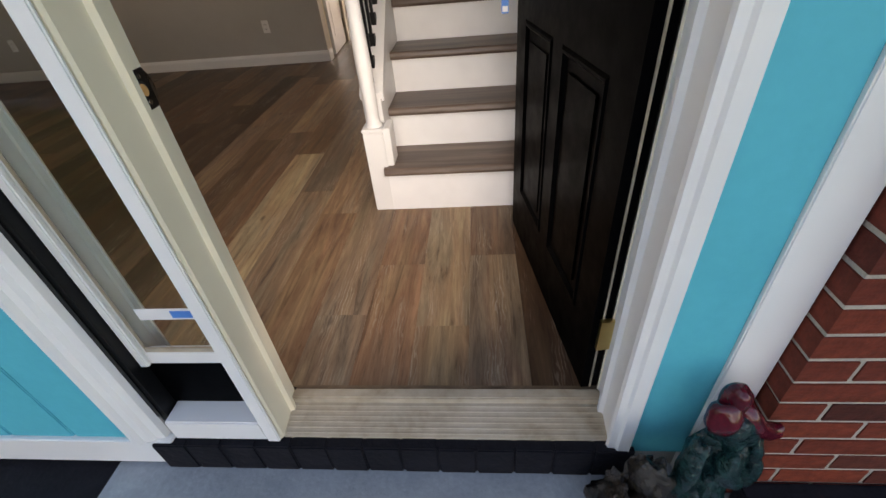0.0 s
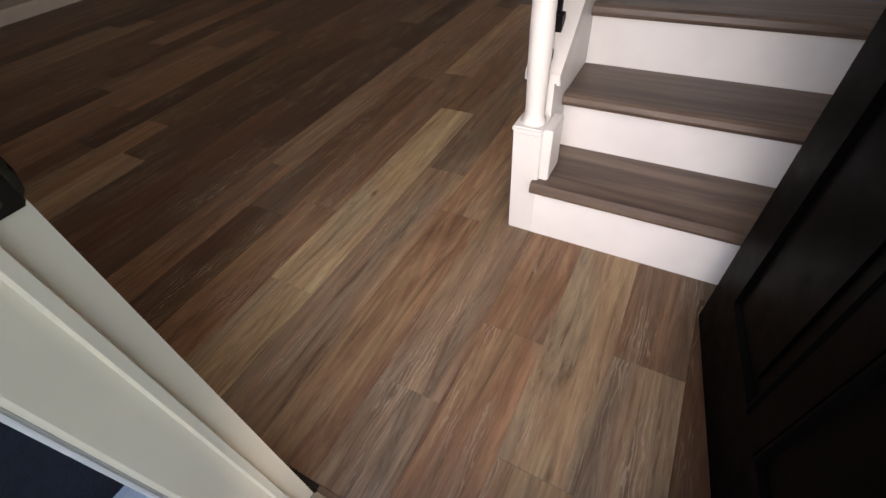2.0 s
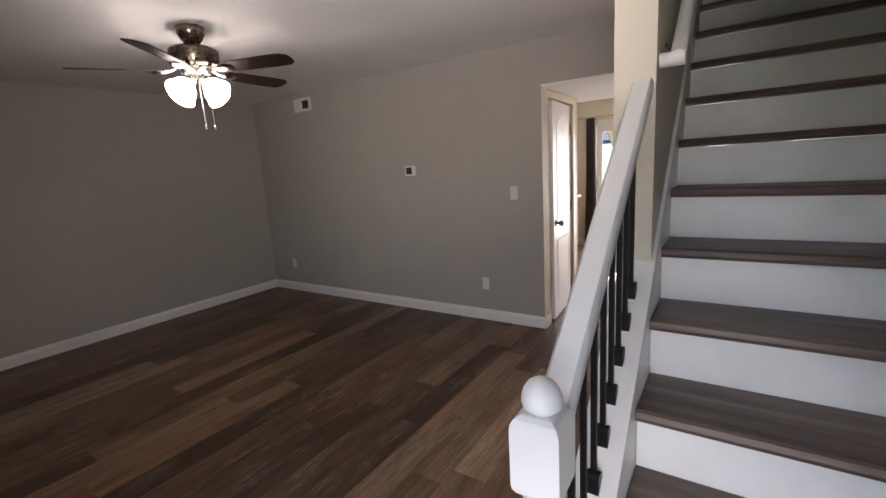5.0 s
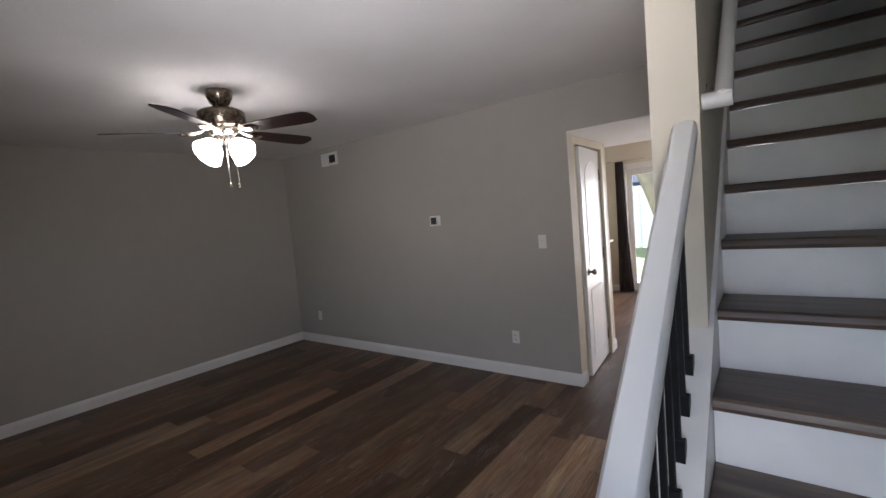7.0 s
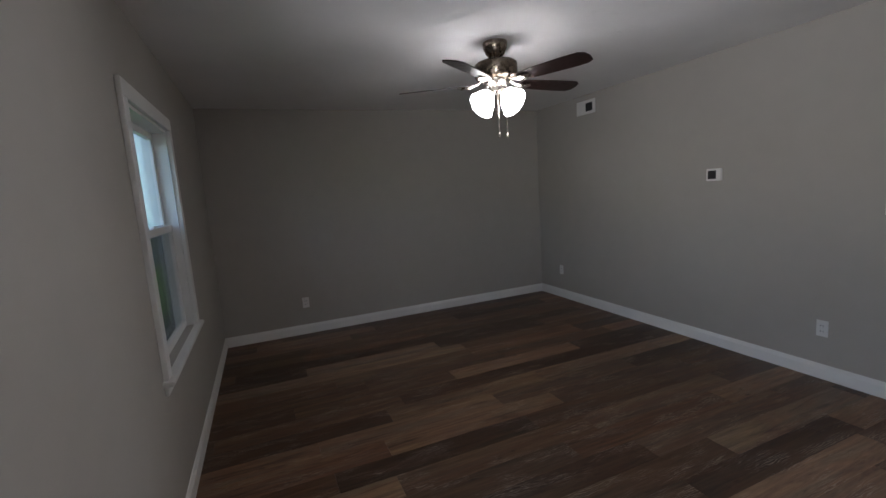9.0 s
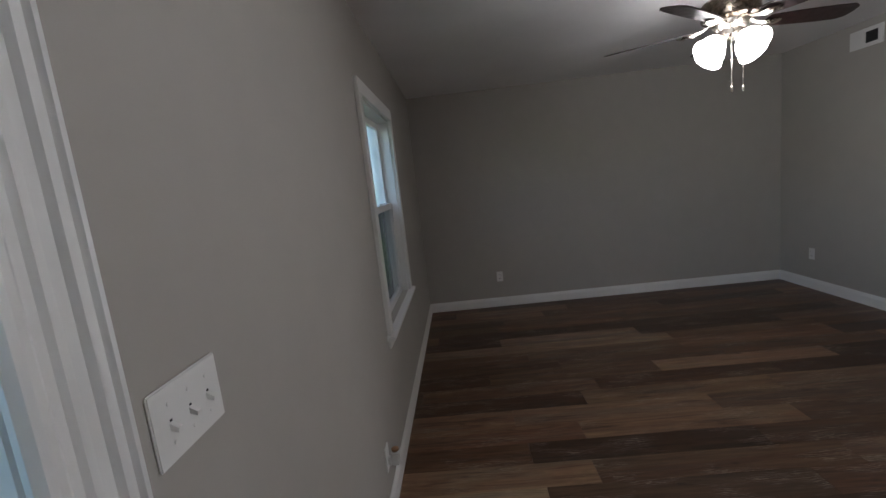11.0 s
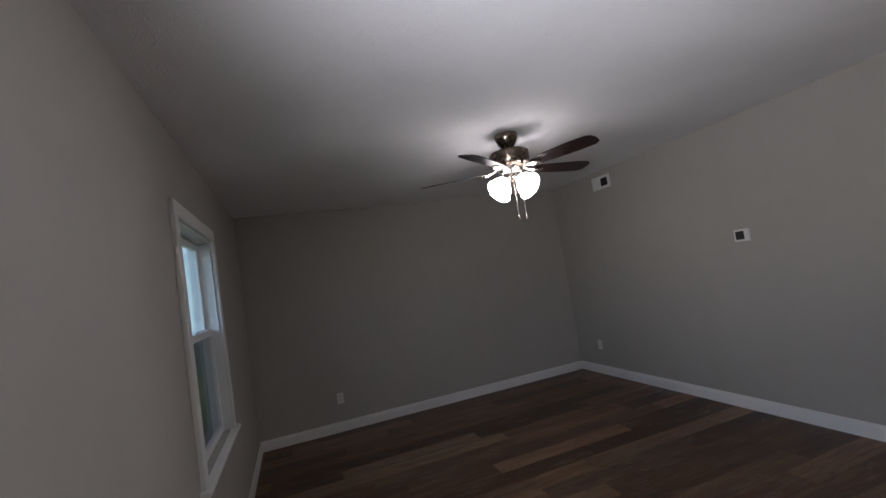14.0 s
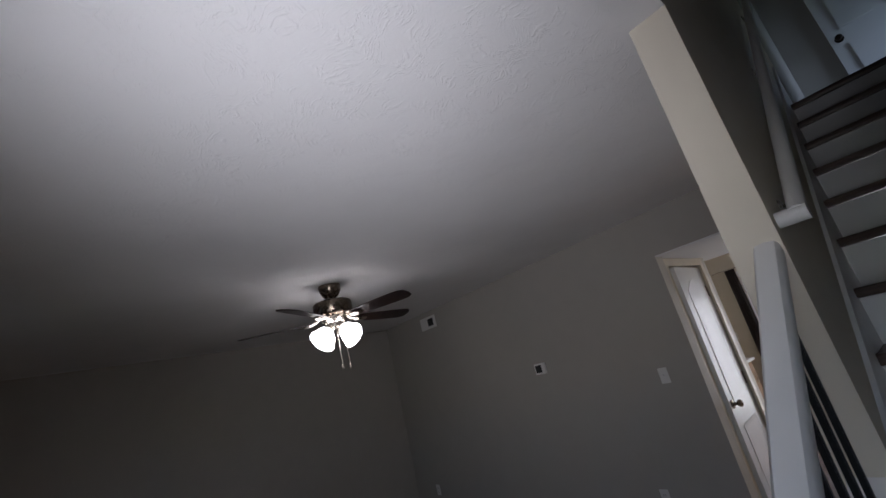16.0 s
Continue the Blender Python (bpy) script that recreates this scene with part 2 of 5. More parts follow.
SLOT = plain("dark slot", (0.02, 0.02, 0.02), 0.6, bump=0)
SHADE = glow("lit frosted glass", (1.0, 0.95, 0.88), 3.5)
GLASS = glass_mat("window glass")
SCREEN = screen_mat("insect screen")
TEAL = mottled("turquoise siding paint", [(0.3, (0.028, 0.41, 0.50)), (0.7, (0.04, 0.47, 0.56))], 5, 0.55, 0.15, 70)
BRICK = brick_clay("red brick")
MORTAR = mottled("mortar", [(0.3, (0.32, 0.28, 0.23)), (0.7, (0.50, 0.45, 0.38))], 30, 0.95, 0.5, 120)
CONCRETE = mottled("grey porch paint", [(0.3, (0.20, 0.225, 0.24)), (0.6, (0.30, 0.325, 0.34)), (0.75, (0.37, 0.39, 0.40))], 7, 0.7, 0.35, 60)
ASPHALT = mottled("asphalt", [(0.3, (0.018, 0.020, 0.023)), (0.7, (0.042, 0.044, 0.05))], 20, 0.9, 0.5, 150)
KERB = mottled("concrete kerb", [(0.3, (0.36, 0.37, 0.37)), (0.7, (0.5, 0.5, 0.5))], 18, 0.9, 0.4, 90)
GRASS = mottled("lawn", [(0.3, (0.022, 0.075, 0.012)), (0.5, (0.05, 0.14, 0.02)), (0.72, (0.10, 0.20, 0.035))], 3, 0.9, 0.8, 60)
# paler copy of the lawn: strong sun glare is put into its colour
GRASSGLARE = mottled("lawn with sun glare", [(0.3, (0.10, 0.16, 0.045)), (0.5, (0.20, 0.25, 0.09)), (0.72, (0.36, 0.34, 0.18))], 1.6, 0.9, 0.8, 40)
BLADEGREEN = plain("grass blades", (0.06, 0.20, 0.025), 0.7, vary=0.4, scale=2)
LEAF = plain("fallen leaf", (0.17, 0.085, 0.045), 0.8, vary=0.5, scale=9)
AUTUMN = plain("autumn foliage", (0.30, 0.15, 0.09), 0.8, vary=0.5, scale=3)
GREENLEAF = plain("shrub foliage", (0.05, 0.10, 0.03), 0.7, vary=0.4, scale=6)
BARK = mottled("bark", [(0.3, (0.10, 0.09, 0.07)), (0.55, (0.22, 0.20, 0.16)), (0.75, (0.32, 0.31, 0.26))], 9, 0.95, 1.0, 30, bdist=0.02)
CURTAIN = plain("grey brown curtain cloth", (0.12, 0.105, 0.10), 0.9, vary=0.2, bump=0.2, bscale=300)
VINYL = plain("white vinyl siding", (0.80, 0.80, 0.80), 0.5, vary=0.04)
ROOF = mottled("grey shingle", [(0.3, (0.13, 0.13, 0.14)), (0.7, (0.24, 0.24, 0.25))], 8, 0.9, 0.6, 40)
ROOFBLUE = mottled("slate blue roof", [(0.3, (0.022, 0.036, 0.075)), (0.7, (0.035, 0.052, 0.10))], 5, 0.9, 0.5, 30)
CARBLACK = plain("black car paint", (0.006, 0.006, 0.008), 0.12, vary=0.1, bump=0)
CARWHITE = plain("white car paint", (0.72, 0.73, 0.75), 0.15, vary=0.03, bump=0)
RUBBER = plain("tyre rubber", (0.015, 0.015, 0.015), 0.85)
CARGLASS = plain("car glass", (0.02, 0.03, 0.04), 0.05, bump=0)
RED = plain("red lamp plastic", (0.45, 0.03, 0.02), 0.2, bump=0)
TEALGLAZE = mottled("teal glazed clay", [(0.35, (0.002, 0.010, 0.011)), (0.5, (0.004, 0.028, 0.028)), (0.62, (0.008, 0.045, 0.042)), (0.72, (0.03, 0.02, 0.02))], 30, 0.14, 0.9, 55, bdist=0.01, spec=0.5)
REDGLAZE = mottled("dark red glazed clay", [(0.3, (0.035, 0.002, 0.006)), (0.7, (0.13, 0.005, 0.014))], 14, 0.14, 0.35, 40, spec=0.5)
FIGBRONZE = mottled("bronze coloured clay", [(0.34, (0.003, 0.0025, 0.002)), (0.5, (0.010, 0.007, 0.005)), (0.72, (0.05, 0.032, 0.022))], 26, 0.22, 1.0, 70, bdist=0.012, spec=0.5)
TAGBLUE = plain("blue tag", (0.05, 0.22, 0.60), 0.4, bump=0)
COUNTER = plain("laminate worktop", (0.66, 0.62, 0.55), 0.35, vary=0.1, scale=40)
STRIP = plain("stained floor strip", (0.15, 0.10, 0.06), 0.5, vary=0.3, scale=20)
BAREWOOD = plain("bare wood", (0.72, 0.36, 0.13), 0.8, vary=0.2, scale=40)
OAK = plain("honey oak", (0.30, 0.17, 0.085), 0.5, vary=0.25, scale=8)


# ---- mesh helpers ----
def box(bm, x0, x1, y0, y1, z0, z1, bevel=0.0):
    m = Matrix.Translation(((x0 + x1) / 2, (y0 + y1) / 2, (z0 + z1) / 2)) @ Matrix.Diagonal((x1 - x0, y1 - y0, z1 - z0, 1))
    vs = bmesh.ops.create_cube(bm, size=1, matrix=m)["verts"]
    if bevel:
        es = list({e for v in vs for e in v.link_edges})
        bmesh.ops.bevel(bm, geom=es, offset=bevel, segments=2, affect="EDGES", clamp_overlap=True)
    return bm


def boxes(*bs, bevel=0.0):
    bm = bmesh.new()
    for b in bs:
        box(bm, *b, bevel=bevel)
    return bm


def lathe(profile, seg=24, bm=None, m=None):
    """Turned shape round z from (radius, height) pairs."""
    bm = bm or bmesh.new()
    m = m or Matrix()
    rings = []
    for r, z in profile:
        rings.append([bm.verts.new(m @ Vector((r * math.cos(a), r * math.sin(a), z))) for a in [2 * math.pi * i / seg for i in range(seg)]] if r > 1e-5 else [bm.verts.new(m @ Vector((0, 0, z)))])
    for a, b in zip(rings, rings[1:]):
        for i in range(seg):
            j = (i + 1) % seg
            if len(a) == 1 and len(b) == 1:
                continue
            if len(a) == 1:
                bm.faces.new((a[0], b[j], b[i]))
            elif len(b) == 1:
                bm.faces.new((a[i], a[j], b[0]))
            else:
                bm.faces.new((a[i], a[j], b[j], b[i]))
    for ring in (rings[0], rings[-1]):
        if len(ring) > 1:
            bm.faces.new(ring)
    bmesh.ops.recalc_face_normals(bm, faces=bm.faces)
    return bm


def prism(points, axis, lo, hi, bm=None):
    """A polygon of 2D points pushed along axis 'x', 'y' or 'z' from lo to hi."""
    bm = bm or bmesh.new()
    def place(p, d):
        return {"x": (d, p[0], p[1]), "y": (p[0], d, p[1]), "z": (p[0], p[1], d)}[axis]
    a = [bm.verts.new(place(p, lo)) for p in points]
    b = [bm.verts.new(place(p, hi)) for p in points]
    n = len(points)
    for i in range(n):
        bm.faces.new((a[i], a[(i + 1) % n], b[(i + 1) % n], b[i]))
    bm.faces.new(a[::-1])
    bm.faces.new(b)
    bmesh.ops.recalc_face_normals(bm, faces=bm.faces)
    return bm


def tube(points, r, seg=10, bm=None, flat=1.0):
    """A round bar along points."""
    bm = bm or bmesh.new()
    pts = [Vector(p) for p in points]
    rings = []
    for i, p in enumerate(pts):
        d = (pts[min(i + 1, len(pts) - 1)] - pts[max(i - 1, 0)]).normalized()
        side = d.cross(Vector((0, 0, 1)))
        side = side.normalized() if side.length > 1e-3 else Vector((1, 0, 0))
        up = side.cross(d).normalized()
        rr = r[i] if isinstance(r, (list, tuple)) else r
        rings.append([bm.verts.new(p + side * rr * math.cos(a) + up * rr * flat * math.sin(a)) for a in [2 * math.pi * k / seg for k in range(seg)]])
    for a, b in zip(rings, rings[1:]):
        for k in range(seg):
            bm.faces.new((a[k], a[(k + 1) % seg], b[(k + 1) % seg], b[k]))
    bm.faces.new(rings[0][::-1])
    bm.faces.new(rings[-1])
    bmesh.ops.recalc_face_normals(bm, faces=bm.faces)
    return bm


def mesh_of(name, bm, material, smooth=False):
    me = bpy.data.meshes.new(name)
    bm.to_mesh(me)
    bm.free()
    me.materials.append(material)
    if smooth:
        me.polygons.foreach_set("use_smooth", [True] * len(me.polygons))
        me.set_sharp_from_angle(angle=radians(40))
    return me


def solid(name, bm, material, label="", category="", kind="", group="", smooth=False):
    return tagged(new(name, mesh_of(name, bm, material, smooth)), label, category, group, kind)


def part(name, bm, material, parent, label="", smooth=False):
    ob = new(name, mesh_of(name, bm, material, smooth))
    ob.parent = parent
    return tagged(ob, label)


def thing(name, label, category, at=None, group="", kind=""):
    ob = new(name)
    if at is not None:
        ob.matrix_basis = at
    return tagged(ob, label, category, group, kind)


# ---- plan (metres): y = 0 is the inner face of the front wall, x = 0 the foot of the stairs ----
XL, XR, YB, H = -4.875, 0.90, 3.98, 2.427      # living room
XO = -1.04                                    # end of the back wall, where the hall opens
HEAD = 2.072                                   # hall head and dropped hall ceiling
Y2 = 7.93                                     # back wall of the kitchen
FIRST, RISE, RUN, NOSE0 = 0.2175, 0.187, 0.228, 0.982       # stairs
STEPS = 14
XS0, XS1 = 0.085, 0.86                         # stair width
WALLEND = 1.86                                # where the full wall beside the stairs begins
UP = FIRST + RISE * (STEPS - 1)                            # upper floor


def nose_z(y):
    return FIRST + (y - NOSE0 + 0.02) * RISE / RUN


# ---- structure ----
# front wall: masses round the door unit and the window
solid("wall_front", boxes((XL - 0.12, -3.205, -0.12, 0, -0.2, H), (-3.205, -2.265, -0.12, 0, -0.2, 0.715), (-3.205, -2.265, -0.12, 0, 1.975, H),
                          (-2.265, -0.40, -0.12, 0, -0.2, H), (-0.40, 0.86, -0.12, 0, 2.13, H), (0.86, XR + 0.12, -0.12, 0, -0.2, H)),
      WALL, "greige painted front wall with a window and the entry", "wall", "structure")
solid("wall_left", boxes((XL - 0.12, XL, 0, 8.1, -0.2, H)), WALL, "plain greige painted side wall", "wall", "structure")
solid("wall_back", boxes((XL, XO, YB, YB + 0.12, 0, H), (XO, -0.03, YB, YB + 0.12, HEAD + 0.01, H)), WALL, "greige back wall that ends at the hall opening", "wall", "structure")
solid("wall_right", boxes((XR, XR + 0.12, 0, 4.0, -0.2, 5.2), (XR, XR + 0.12, 4.0, 8.1, -0.2, UP - 0.2)), WALL, "greige wall beside the stairs", "wall", "structure")
solid("wall_stairs", prism([(WALLEND, nose_z(WALLEND) + 0.16), (4.2, nose_z(4.2) + 0.16), (4.3, nose_z(4.2) + 0.16), (4.3, 5.2), (WALLEND, 5.2)], "x", -0.028, XS0),
      CREAM, "cream painted wall end beside the stairs", "wall", "structure")
solid("wall_under_stairs", boxes((-0.026, XS0, 4.30, 5.4, 0, H)), CREAM, "cream painted wall of the hall", "wall", "structure")
solid("wall_upper", boxes((-0.028, XS0, 1.45, WALLEND, H + 0.004, 5.2), (XS0, XR, 1.36, 1.45, H + 0.26, 5.2), (XS0, 2.0, 5.76, 5.88, UP, 5.2), (-0.028, XS0, 4.3, 5.88, UP, 5.2), (2.0, 2.1, 3.9, 5.0, UP, 5.2), (2.0, 2.1, 5.68, 5.88, UP, 5.2), (2.0, 2.1, 5.0, 5.68, UP, UP + 0.25), (2.0, 2.1, 5.0, 5.68, UP + 0.95, 5.2), (XR + 0.12, 2.0, 3.9, 4.0, UP, 5.2)),
      WALL, "greige wall of the stairwell upstairs", "wall", "structure")
solid("ceiling", boxes((XL, -0.028, 0, YB, H, H + 0.25), (-0.028, XR, 0, 1.45, H, H + 0.25), (-0.028, XS0, 1.45, WALLEND, H, H + 0.003)), CEIL, "white brush-textured ceiling", "ceiling", "structure")
solid("ceiling_hall", boxes((XO - 0.1, -0.03, YB + 0.002, 5.37, HEAD, HEAD + 0.3)), CEIL, "low white textured hall ceiling", "ceiling", "structure")
solid("ceiling_kitchen", boxes((XL, XR, 5.37, 8.1, H, H + 0.02), (XL, XO - 0.1, YB + 0.12, 5.37, H, H + 0.25)), CEIL, "white textured kitchen ceiling", "ceiling", "structure")
solid("ceiling_upper", boxes((-0.03, 2.1, 1.36, 5.9, 5.2, 5.3)), CEIL, "white ceiling over the stairwell", "ceiling", "structure")
solid("roof", prism([(-0.5, 5.2), (3.7, 7.2), (8.4, 5.2), (8.4, 5.32), (3.7, 7.4), (-0.5, 5.32)], "x", -9, 5), ROOF, "grey shingled roof of the house", "roof", "structure")
solid("facade_upper", boxes((-8.5, 4.5, -0.13, 0.0, H + 0.26, 5.25), (-8.5, XL - 0.12, -0.12, 0, -0.2, H + 0.26), (XR + 0.12, 4.5, -0.1, 0, -0.2, H + 0.26),
                            (-8.5, 4.5, 8.1, 8.22, H + 0.25, 5.25)), VINYL, "pale siding of the upper storey", "wall", "structure")
solid("landing", boxes((XS0, XR, NOSE0 + RUN * 13 + 0.255, 5.76, UP - 0.19, UP - 0.004), (XR, 2.0, 4.0, 5.76, UP - 0.19, UP - 0.004)), TREAD, "brown upstairs landing", "floor", "structure")

# hall and kitchen shell
solid("wall_hall", boxes((XO - 0.14, XO - 0.02, YB + 0.12, 4.16, 0, H), (XO - 0.14, XO - 0.02, 4.16, 4.88, 2.0, H), (XO - 0.14, XO - 0.02, 4.88, 5.05, 0, H)),
      CREAM, "cream hall wall round a narrow door", "wall", "structure")
solid("wall_kitchen", boxes((XL, -1.60, Y2, 8.1, -0.2, H), (-1.60, 0.35, Y2, 8.1, 2.02, H), (0.35, XR, Y2, 8.1, -0.2, H), (-2.6, -2.48, 5.05, Y2, 0, H)),
      CREAM, "cream kitchen wall with a sliding glass door", "wall", "structure")
floor = solid("floor", boxes((XL, XR, 0.0, 8.1, -0.2, -0.012)), SUB, "brown wood-look plank floor", "floor", "structure")


# ---- baseboards and casings ----
def base_profile(t=0.014, h=0.105):
    return [(0, 0), (t, 0), (t, h * 0.72), (t * 0.75, h * 0.82), (t * 0.4, h * 0.95), (t * 0.3, h), (0, h)]


def baseboard(name, a, b, side):
    """A moulded board along a wall from a to b; side: the way it stands out, '+x', '-x', '+y', '-y'."""
    s = 1 if side[0] == "+" else -1
    if side[1] == "y":
        bm = prism([(a[1] + s * u, v) for u, v in base_profile()], "x", a[0], b[0])
    else:
        bm = prism([(a[0] + s * u, v) for u, v in base_profile()], "y", a[1], b[1])
    return solid(name, bm, TRIM, "white moulded baseboard", "baseboard", "structure")


baseboard("baseboard_left", (XL, 0.0), (XL, YB), "+x")
baseboard("baseboard_back", (XL + 0.015, YB), (XO + 0.014, YB), "-y")
baseboard("baseboard_back_end", (XO, YB - 0.003), (XO, YB + 0.12), "+x")
baseboard("baseboard_front", (XL + 0.015, 0.0), (-0.482, 0.0), "+y")
baseboard("baseboard_hall", (XO - 0.02, 4.93), (XO - 0.02, 5.05), "+x")
baseboard("baseboard_kitchen", (-2.48, Y2), (-1.66, Y2), "-y")

solid("trim_hall_corner", boxes((XO - 0.018, XO + 0.002, YB + 0.001, YB + 0.119, 0.09, HEAD)), CREAM, "cream painted wall end at the hall", "trim", "structure")


# entry: interior casing in colonial profile, left of the sidelight and over the unit
prof = [(-0.480, 0.0), (-0.480, 0.022), (-0.476, 0.026), (-0.471, 0.024), (-0.468, 0.016), (-0.462, 0.015), (-0.457, 0.020), (-0.451, 0.019), (-0.446, 0.010), (-0.432, 0.009), (-0.418, 0.012), (-0.412, 0.006), (-0.400, 0.006), (-0.392, 0.012), (-0.382, 0.013), (-0.374, 0.010), (-0.367, 0.0)]
solid("trim_entry_left", prism(prof, "z", 0, 2.16), TRIM, "off-white moulded door casing", "trim", "structure")
solid("trim_entry_head", prism([(0.0, 2.10), (0.010, 2.10), (0.012, 2.135), (0.02, 2.165), (0.02, 2.175), (0.0, 2.175)], "x", -0.478, 0.89), SATIN, "cream moulded door casing", "trim", "structure")
prof_r = [(0.83 - (x + 0.40), y) for x, y in prof]
solid("trim_entry_right", prism(prof_r[::-1], "z", 0, 2.10), SATIN, "cream moulded door casing", "trim", "structure")

# ---- entry: frame, sidelight, threshold ----
entry = thing("door_frame_entry", "white painted entry frame with a narrow sidelight", "door frame", kind="structure")
part("jamb", prism([(-0.398, 0.0), (-0.372, 0.0), (-0.372, -0.014), (-0.376, -0.018), (-0.372, -0.022), (-0.372, -0.050), (-0.398, -0.050)], "z", -0.02, 2.10), TRIM, entry, "white side jamb")
part("outer_jamb", boxes((-0.398, -0.3765, -0.118, -0.0505, -0.02, 2.10)), BLACK, entry, "black painted outer jamb")
part("mullion", prism([(-0.100, -0.135), (-0.068, -0.135), (-0.064, -0.128), (-0.064, -0.062), (-0.052, -0.058), (-0.052, -0.046), (-0.064, -0.044), (-0.064, -0.008), (-0.100, -0.008)], "z", -0.03, 2.10), SATIN, entry, "cream post with a door stop")
part("mullion_face", boxes((-0.104, -0.068, -0.145, -0.136, -0.03, 2.10), bevel=0.003), TRIM, entry, "white outer face of the post")
part("jamb", prism([(0.802, -0.135), (0.802, -0.062), (0.790, -0.058), (0.790, -0.046), (0.802, -0.044), (0.802, 0.0), (0.86, 0.0), (0.86, -0.135)], "z", -0.03, 2.10), TRIM, entry, "white hinge jamb")
part("head_jamb", boxes((-0.375, 0.80, -0.118, -0.001, 2.08, 2.13)), SATIN, entry)
part("strike_plate", prism([(-0.043, 0.845), (-0.012, 0.845), (-0.0085, 0.850), (-0.0085, 0.905), (-0.012, 0.910), (-0.043, 0.910)], "x", -0.0645, -0.0622), BRONZE, entry, "worn dark strike plate")
part("strike_plate", prism([(-0.043, 1.02), (-0.012, 1.02), (-0.0085, 1.025), (-0.0085, 1.080), (-0.012, 1.085), (-0.043, 1.085)], "x", -0.0645, -0.0622), BRONZE, entry, "worn dark strike plate")
for zc in (0.8775, 1.0525):
    part("strike_lip", prism([(-0.0088, zc - 0.026), (-0.004, zc - 0.020), (-0.001, zc - 0.010), (0.0, zc), (-0.001, zc + 0.010), (-0.004, zc + 0.020), (-0.0088, zc + 0.026)], "x", -0.0650, -0.0618), DARKNICKEL, entry, "worn curved strike lip")
for zz in (0.857, 0.899, 1.032, 1.074):
    part("screw", lathe([(0, 0), (0.0042, 0), (0.0036, 0.0008), (0, 0.0010)], 12, m=Matrix.Translation((-0.0622, -0.026, zz)) @ Matrix.Rotation(radians(90), 4, "Y")), DARKNICKEL, entry)
part("strike_rim", lathe([(0, 0), (0.0118, 0), (0.0118, 0.0003), (0, 0.0004)], 16, m=Matrix.Translation((-0.0622, -0.0285, 0.8805)) @ Matrix.Rotation(radians(90), 4, "Y") @ Matrix.Rotation(radians(28), 4, "Z") @ Matrix.Diagonal((1.12, 0.86, 1, 1))), SLOT, entry, "dark rim of the strike hole")
part("strike_hole", lathe([(0, 0), (0.010, 0), (0.010, 0.0006), (0, 0.0007)], 16, m=Matrix.Translation((-0.0622, -0.0285, 0.8775)) @ Matrix.Rotation(radians(90), 4, "Y") @ Matrix.Rotation(radians(28), 4, "Z") @ Matrix.Diagonal((1.12, 0.82, 1, 1))), BAREWOOD, entry, "bare wood in the strike hole")

side = thing("sidelight", "narrow sidelight window with white sash over a black panel", "sidelight", kind="structure")
part("stop", boxes((-0.3755, -0.356, -0.0705, -0.066, 0.06, 2.08)), BLACK, side, "black stop strip")
part("lite_frame", boxes((-0.375, -0.351, -0.094, -0.080, 0.225, 2.06), bevel=0.004), TRIM, side, "white moulded glazing frame")
sash = boxes((-0.360, -0.350, -0.0795, -0.0708, 0.225, 2.06), (-0.116, -0.1005, -0.079, -0.056, 0.225, 2.06), (-0.350, -0.116, -0.079, -0.056, 0.225, 0.265), (-0.347, -0.116, -0.079, -0.056, 2.02, 2.06))
part("sash", sash, TRIM, side, "white sash")
part("glazing_bead", boxes((-0.350, -0.3485, -0.077, -0.0705, 0.265, 2.02), (-0.123, -0.116, -0.077, -0.070, 0.265, 2.02), (-0.3485, -0.123, -0.077, -0.070, 0.265, 0.277)), ALU, side, "grey glazing bead")
gl = part("pane", boxes((-0.3485, -0.123, -0.070, -0.066, 0.277, 2.02)), GLASS, side, "clear glass")
gl.visible_shadow = False
part("lower_panel", boxes((-0.374, -0.1005, -0.076, -0.058, 0.055, 0.224)), BLACKDOOR, side, "black panel")
part("sill", boxes((-0.374, -0.105, -0.140, -0.032, -0.03, 0.05), bevel=0.004), TRIM, side, "white sill")
part("sticker", boxes((-0.310, -0.15, -0.0720, -0.0710, 0.375, 0.41)), PLATE, side, "white and blue security sticker")
part("sticker_mark", boxes((-0.225, -0.155, -0.0730, -0.0723, 0.381, 0.403)), TAGBLUE, side, "blue bars on the sticker")

sill = thing("threshold", "worn ribbed aluminium door threshold", "threshold", kind="structure")
part("plate", prism([(-0.127, -0.05), (-0.127, -0.030), (-0.034, -0.010), (-0.034, -0.05)], "x", -0.064, 0.802), ALU, sill)
for i in range(6):
    y = -0.119 + i * 0.0145
    part("rib", boxes((-0.062, 0.800, y, y + 0.007, -0.034, -0.0258 + i * 0.0031)), ALU, sill)
part("saddle", boxes((-0.064, 0.802, -0.036, -0.003, -0.03, 0.012), bevel=0.004), ALU, sill, "stained inner saddle")
part("reducer", boxes((-0.064, 0.802, -0.002, 0.012, -0.012, 0.005), bevel=0.002), STRIP, sill, "stained floor strip")

# ---- the black entry door, open inwards ----
DW, DH, DT = 0.845, 2.03, 0.044
door = thing("door_1", "black panelled entry door standing open beside the stairs", "door", pose(0.797, 0.008, 0.012, 0, 0, 98.6), kind="structure")
